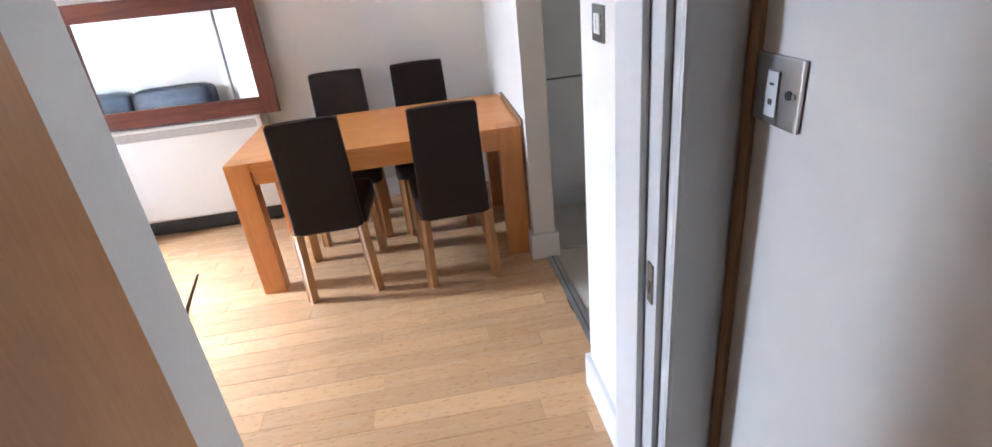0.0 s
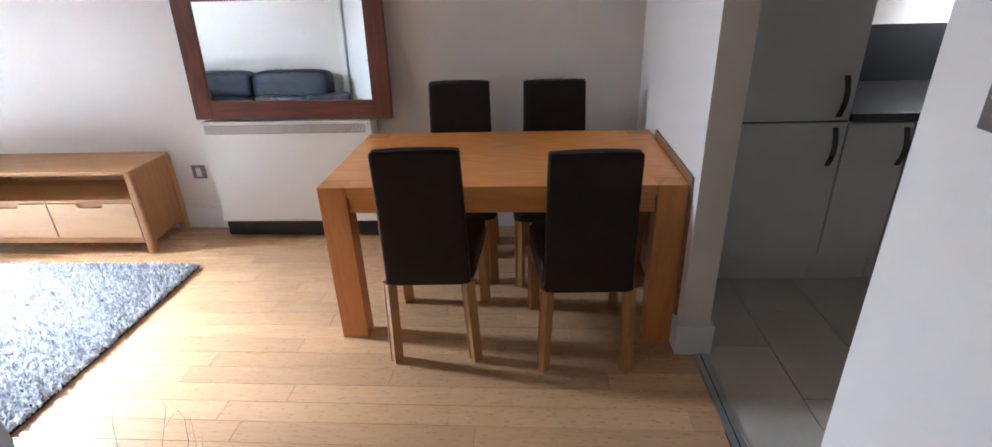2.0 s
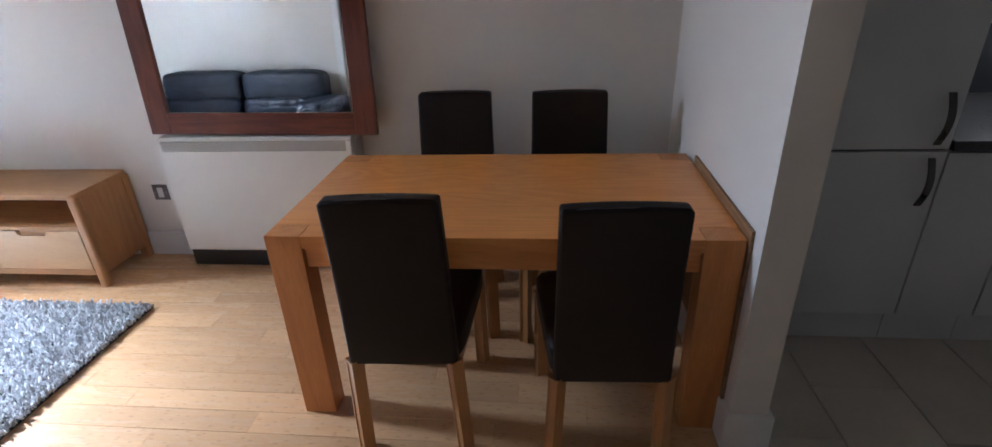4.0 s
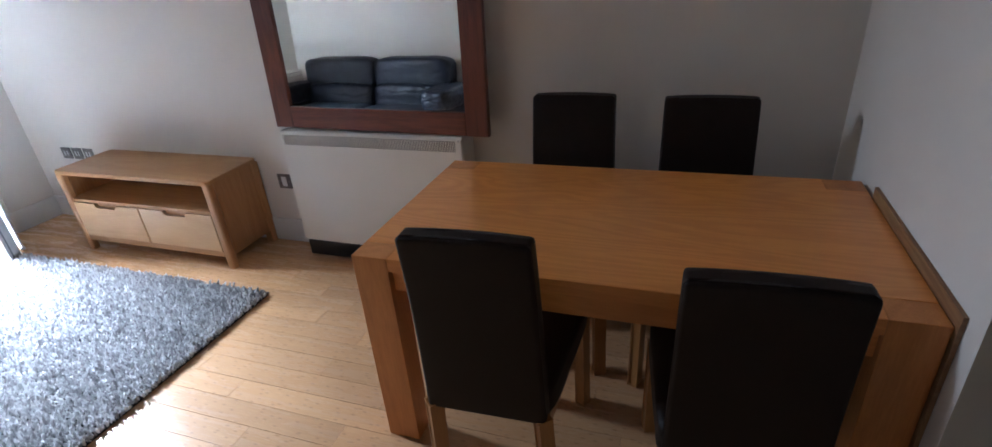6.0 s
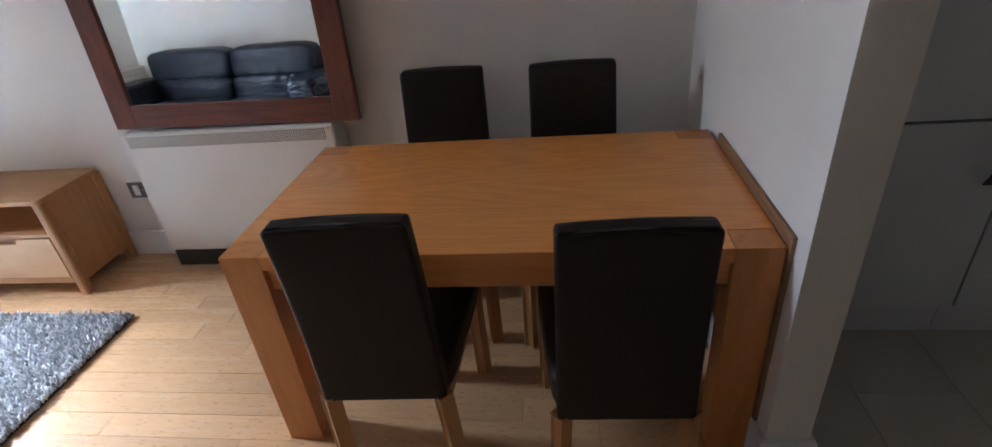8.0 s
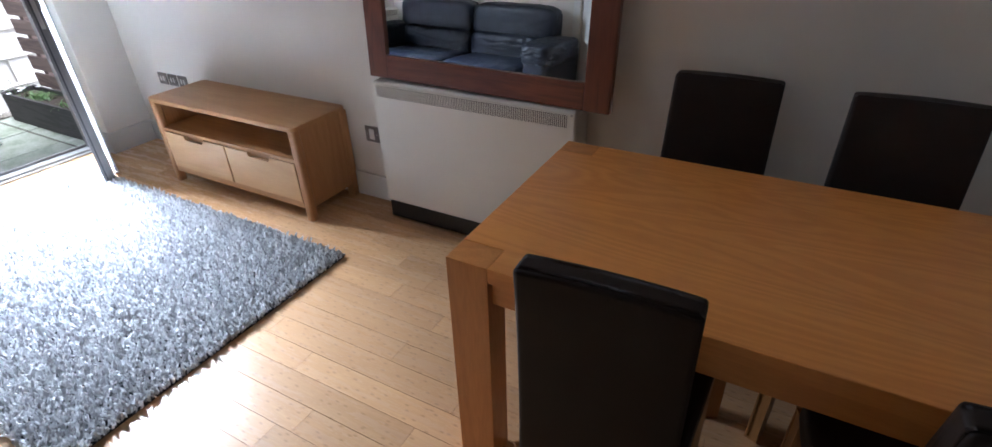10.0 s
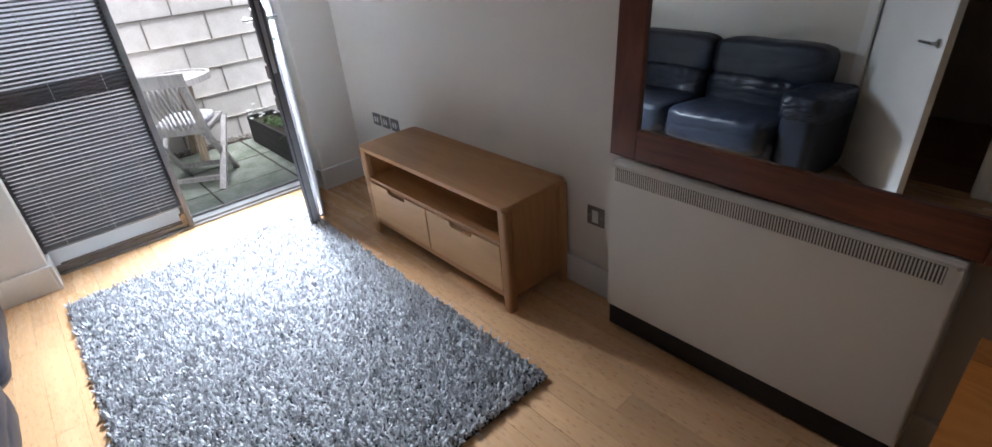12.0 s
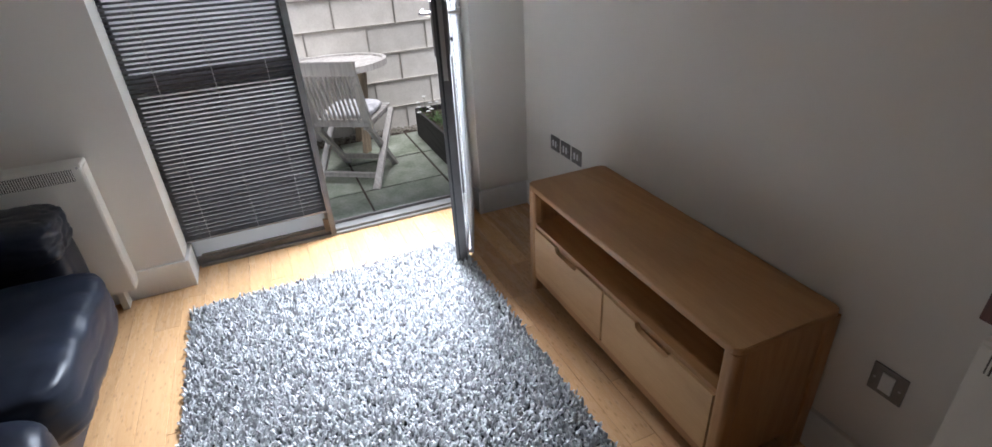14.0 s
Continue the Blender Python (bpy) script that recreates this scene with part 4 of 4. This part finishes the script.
for i in range(7):
    x0 = 0.70 + i * 0.335 - 0.04
    for j in range(-1, 7):
        y0 = 0.27 + j * 0.60 + (0.27 if i % 2 else 0.0)
        a, b = max(x0, 0.702), min(x0 + 0.335, 3.098)
        c, d = max(y0, 0.572), min(y0 + 0.60, WN - 0.002)
        if b - a < 0.02 or d - c < 0.02:
            continue
        if abs(b - a - 0.335) < 1e-6 and abs(d - c - 0.6) < 1e-6:
            if tile_full is None:
                tile_full = mesh_of("tile", box(0.0018, 0.3332, 0.0018, 0.5982, -0.006, 0.0, 0.001, 1), M_TILE)
            ob = new("tile", tile_full)
            ob.location = (a, c, random.uniform(-0.0004, 0.0004))
            ob.parent = kf
        else:
            part("tile", box(a + 0.0018, b - 0.0018, c + 0.0018, d - 0.0018, -0.006, 0.0), M_TILE, kf)
st = thing("threshold_strip", pose(0.672, 1.575, 0), "aluminium strip between wood and tile floors", "strip", kind="structure")
part("strip", box(-0.026, 0.028, 0, 1.03, -0.004, 0.006, 0.003), M_ALU, st)
part("groove", box(-0.003, 0.003, 0, 1.03, 0.0058, 0.0066), M_GROUT, st)


# ---------- patio ----------
GZ = -0.08
solid("ground", box(-40, -4.80, -30, 30, GZ - 0.5, GZ - 0.03), M_MORTAR, "bare ground under the paving", "ground", "structure")
pav = solid("pavement", box(-6.60, -4.80, 0.05, 4.2, GZ - 0.03, GZ - 0.010), M_SOIL, "mossy grey-green paved patio", "paving", "structure")
slab = mesh_of("slab", box(0.008, 0.532, 0.008, 0.592, -0.010, 0.0, 0.004, 1), M_SLAB)
for i in range(3):
    for j in range(7):
        ob = new("slab", slab)
        ob.location = (-6.42 + 0.54 * i, 0.05 + 0.60 * j, GZ + random.uniform(-0.002, 0.003))
        ob.rotation_euler = (random.uniform(-0.004, 0.004), random.uniform(-0.004, 0.004), 0)
        ob.parent = pav
rng = np.random.default_rng(8)
bm = bmesh.new()
for k in range(900):
    x, y = rng.uniform(-6.62, -6.44), rng.uniform(1.2, 4.1)
    r = rng.uniform(0.008, 0.017)
    bmesh.ops.create_icosphere(bm, subdivisions=1, radius=r, matrix=Matrix.Translation((x, y, GZ - 0.006 + r * 0.5)) @ Matrix.Diagonal((1, rng.uniform(0.7, 1.3), 0.6, 1)))
ob = solid("gravel", bm, M_GRAVEL, "strip of small loose gravel below the wall", "gravel", "stuff")

gw = solid("garden_wall", box(-6.95, -6.635, -0.5, 4.6, GZ - 0.05, 1.93), M_MORTAR, "tall wall of pale split-faced stone blocks", "garden wall", "structure")
BW, BH, J = 0.525, 0.243, 0.008


def block(seed):
    bm = box(0, 0.03, J / 2, BW - J / 2, J / 2, BH - J / 2)
    bmesh.ops.subdivide_edges(bm, edges=[e for e in bm.edges], cuts=2, use_grid_fill=True)
    for v in bm.verts:
        if v.co.x > 0.029:
            v.co.x = 0.006 + 0.0015 * noise.noise(Vector((seed, v.co.y * 7, v.co.z * 7)))
    return mesh_of("block", bm, M_BLOCK)


blocks = [block(s * 3.7) for s in range(6)]
for r in range(8):
    for c in range(9):
        ob = new("block", blocks[(r * 5 + c * 3 + (r * c) % 4) % 6])
        ob.location = (-6.636, 0.12 + c * BW - (BW / 2 if r % 2 else 0.0) - 0.05, GZ - 0.045 + r * BH)
        ob.parent = gw

fen = thing("fence", pose(-6.22, 4.02, GZ), "brown horizontal board fence beside the planter", "fence")
for k in range(10):
    bm = box(-0.02 + 0.02 * math.sin(k * 2.3), 1.45, 0, 0.022, 0.24 + k * 0.152, 0.24 + k * 0.152 + 0.122, 0.012, 3)
    part("board", bm, M_FENCE, fen)
for x in (0.12, 1.3):
    part("post", box(x, x + 0.07, 0.0225, 0.09, 0, 1.8, 0.003), M_FENCE, fen)

pl = thing("planter", pose(-6.30, 3.74, GZ), "low black wooden planter with green leaves and white flowers", "planter")
for a in ((0, 1.15, 0, 0.022), (0, 1.15, 0.238, 0.26)):
    part("side_board", box(a[0], a[1], a[2], a[3], 0, 0.25, 0.003), M_PLANTER, pl)
for x in (0, 1.128):
    part("end_board", box(x, x + 0.022, 0.0225, 0.2375, 0, 0.25, 0.003), M_PLANTER, pl)
part("soil", box(0.0225, 1.1275, 0.0225, 0.2375, 0.02, 0.21), M_SOIL, pl)
rg = random.Random(12)
for k in range(120):
    bm = bmesh.new()
    c = rg.choice((0.25, 0.32, 0.42, 0.85))
    p = Vector((c + rg.gauss(0, 0.05), 0.13 + rg.gauss(0, 0.035), 0.205))
    a = rg.uniform(0, 6.28)
    d = Vector((math.cos(a) * 0.7, math.sin(a) * 0.7, rg.uniform(0.5, 1.2))).normalized()
    sd = d.cross(Vector((0, 0, 1))).normalized()
    prev = None
    ln = rg.uniform(0.08, 0.19)
    for i in range(6):
        s = i / 5
        q = p + d * (ln * s) + Vector((0, 0, -0.09 * s * s * (ln / 0.15)))
        w = 0.006 * (1 - s) + 0.0008
        cur = (bm.verts.new(q - sd * w), bm.verts.new(q + sd * w))
        if prev:
            bm.faces.new((prev[0], prev[1], cur[1], cur[0]))
        prev = cur
    part("leaf", bm, M_LEAF, pl)
for k in range(12):
    bm = bmesh.new()
    p = Vector((rg.uniform(0.02, 0.35), rg.uniform(0.0, 0.18), 0.205))
    q = p + Vector((rg.uniform(-0.05, 0.03), rg.uniform(-0.05, 0.02), rg.uniform(0.07, 0.15)))
    rod(bm, p, q, 0.0018, 0.0012, 4)
    fl = part("flower_stem", bm, M_LEAF, pl)
    bm = bmesh.new()
    for j in range(6):
        a = j * math.pi / 3
        bmesh.ops.create_icosphere(bm, subdivisions=1, radius=0.010, matrix=Matrix.Translation(q + Vector((0.011 * math.cos(a), 0.011 * math.sin(a), 0.003))) @ Matrix.Diagonal((1, 1, 0.35, 1)))
    part("flower", bm, M_PETAL, fl, "small white flower")


def garden_chair():
    """A folding slatted chair; its back stands towards the house, the sitter faces local +y."""
    t = thing("garden_chair", pose(-5.66, 3.09, GZ, 0, 0, 56), "weathered grey folding slatted garden chair with cushion", "chair")
    w = 0.20
    for s in (-1, 1):
        bm = bmesh.new()
        beam(bm, (s * w, -0.26, 0.86), (s * w, -0.12, 0.40), 0.022, 0.045, 0.004)
        beam(bm, (s * w, -0.12, 0.40), (s * w, 0.24, 0.0), 0.022, 0.040, 0.004)
        part("back_post", bm, M_TEAK, t)
        bm = bmesh.new()
        beam(bm, (s * (w + 0.024), 0.25, 0.455), (s * (w + 0.024), -0.24, 0.0), 0.022, 0.042, 0.004)
        part("leg", bm, M_TEAK, t)
        bm = bmesh.new()
        beam(bm, (s * (w - 0.024), -0.15, 0.42), (s * (w - 0.024), 0.27, 0.44), 0.020, 0.035, 0.003)
        part("seat_rail", bm, M_TEAK, t)
    part("top_rail", beam(bmesh.new(), (-w - 0.02, -0.262, 0.865), (w + 0.02, -0.262, 0.865), 0.075, 0.024, 0.006), M_TEAK, t)
    part("lower_rail", beam(bmesh.new(), (-w, -0.14, 0.462), (w, -0.14, 0.462), 0.045, 0.022, 0.004), M_TEAK, t)
    for k in range(11):
        x = -w + 0.03 + k * (2 * w - 0.06) / 10
        part("slat", beam(bmesh.new(), (x, -0.255, 0.84), (x, -0.142, 0.47), 0.020, 0.010, 0.002), M_TEAK, t)
    for k in range(9):
        y = -0.12 + k * 0.046
        part("seat_slat", box(-w - 0.01, w + 0.01, y, y + 0.036, 0.452 + 0.002 * k, 0.466 + 0.002 * k, 0.003), M_TEAK, t)
    for y, z in ((0.16, 0.09), (-0.16, 0.075)):
        part("stretcher", beam(bmesh.new(), (-w, y, z), (w, y, z), 0.030, 0.018, 0.003), M_TEAK, t)
    return t


garden_chair()
tc = tagged(new("chair_cushion", mesh_of("chair_cushion", pillow(-0.19, 0.19, -0.10, 0.27, 0.475, 0.525, 8, 4, 0.01, 4), M_CUSH, True)),
            "thin faded patterned cushion on the garden chair", "cushion")
tc.matrix_world = pose(-5.66, 3.09, GZ, 1.5, 0, 56)

gt = thing("garden_table", pose(-6.28, 3.02, GZ), "round weathered grey wooden garden table against the wall", "table")
for k in range(9):
    x = -0.315 + k * 0.07
    half = math.sqrt(max(0.32 ** 2 - (x + 0.033) ** 2, 0.004))
    part("top_slat", box(x, x + 0.066, -half * 1.55, half * 1.55, 0.70, 0.722, 0.004), M_TEAK, gt)
rim = bmesh.new()
prev = None
for k in range(33):
    a = 2 * math.pi * k / 32
    p = Vector((0.33 * math.cos(a), 0.51 * math.sin(a), 0.711))
    if prev is not None:
        beam(rim, prev, p, 0.05, 0.03)
    prev = p
bmesh.ops.recalc_face_normals(rim, faces=rim.faces)
part("rim", rim, M_TEAK, gt)
for sx, sy in ((-1, -1), (-1, 1), (1, -1), (1, 1)):
    bm = bmesh.new()
    beam(bm, (sx * 0.10, sy * 0.30, 0.70), (sx * 0.16, sy * 0.22, 0.0), 0.055, 0.04, 0.004)
    part("leg", bm, M_TEAKB, gt)
part("stretcher", beam(bmesh.new(), (0, -0.26, 0.30), (0, 0.26, 0.30), 0.05, 0.025, 0.003), M_TEAKB, gt)


# ---------- wooden floors ----------
solid("hall_floor", box(-2.6, 0.57, -1.4, 0.80, -0.08, 0.0), M_HALLFLOOR, "brown wooden hall floor", "floor", "structure")
fl = solid("floor", box(-4.66, 0.646, 0.80, WN, -0.08, -0.008), M_SUB, "honey-coloured bamboo plank floor", "floor", "structure")
PW, PL = 0.1045, 0.915
std = mesh_of("plank", box(0.0004, PL - 0.0004, 0.0004, PW - 0.0004, -0.008, 0.0, 0.0006, 1), M_FLOOR)
rp = random.Random(21)
row = 0
y = 0.805
while y < WN - 0.01:
    x = -4.66 - rp.uniform(0.0, 0.85)
    y1 = min(y + PW, WN)
    while x < 0.644:
        a, b = max(x, -4.655), min(x + PL, 0.645)
        if b - a > 0.02:
            if b - a > PL - 1e-5 and y1 - y > PW - 1e-5:
                ob = new("plank", std)
                ob.location = (a, y, rp.uniform(-0.0003, 0.0003))
                ob.parent = fl
            else:
                ob = new("plank", mesh_of("plank", box(0.0004, b - a - 0.0004, 0.0004, y1 - y - 0.0004, -0.008, 0.0), M_FLOOR))
                ob.location = (a, y, 0)
                ob.parent = fl
        x += PL
    y += PW
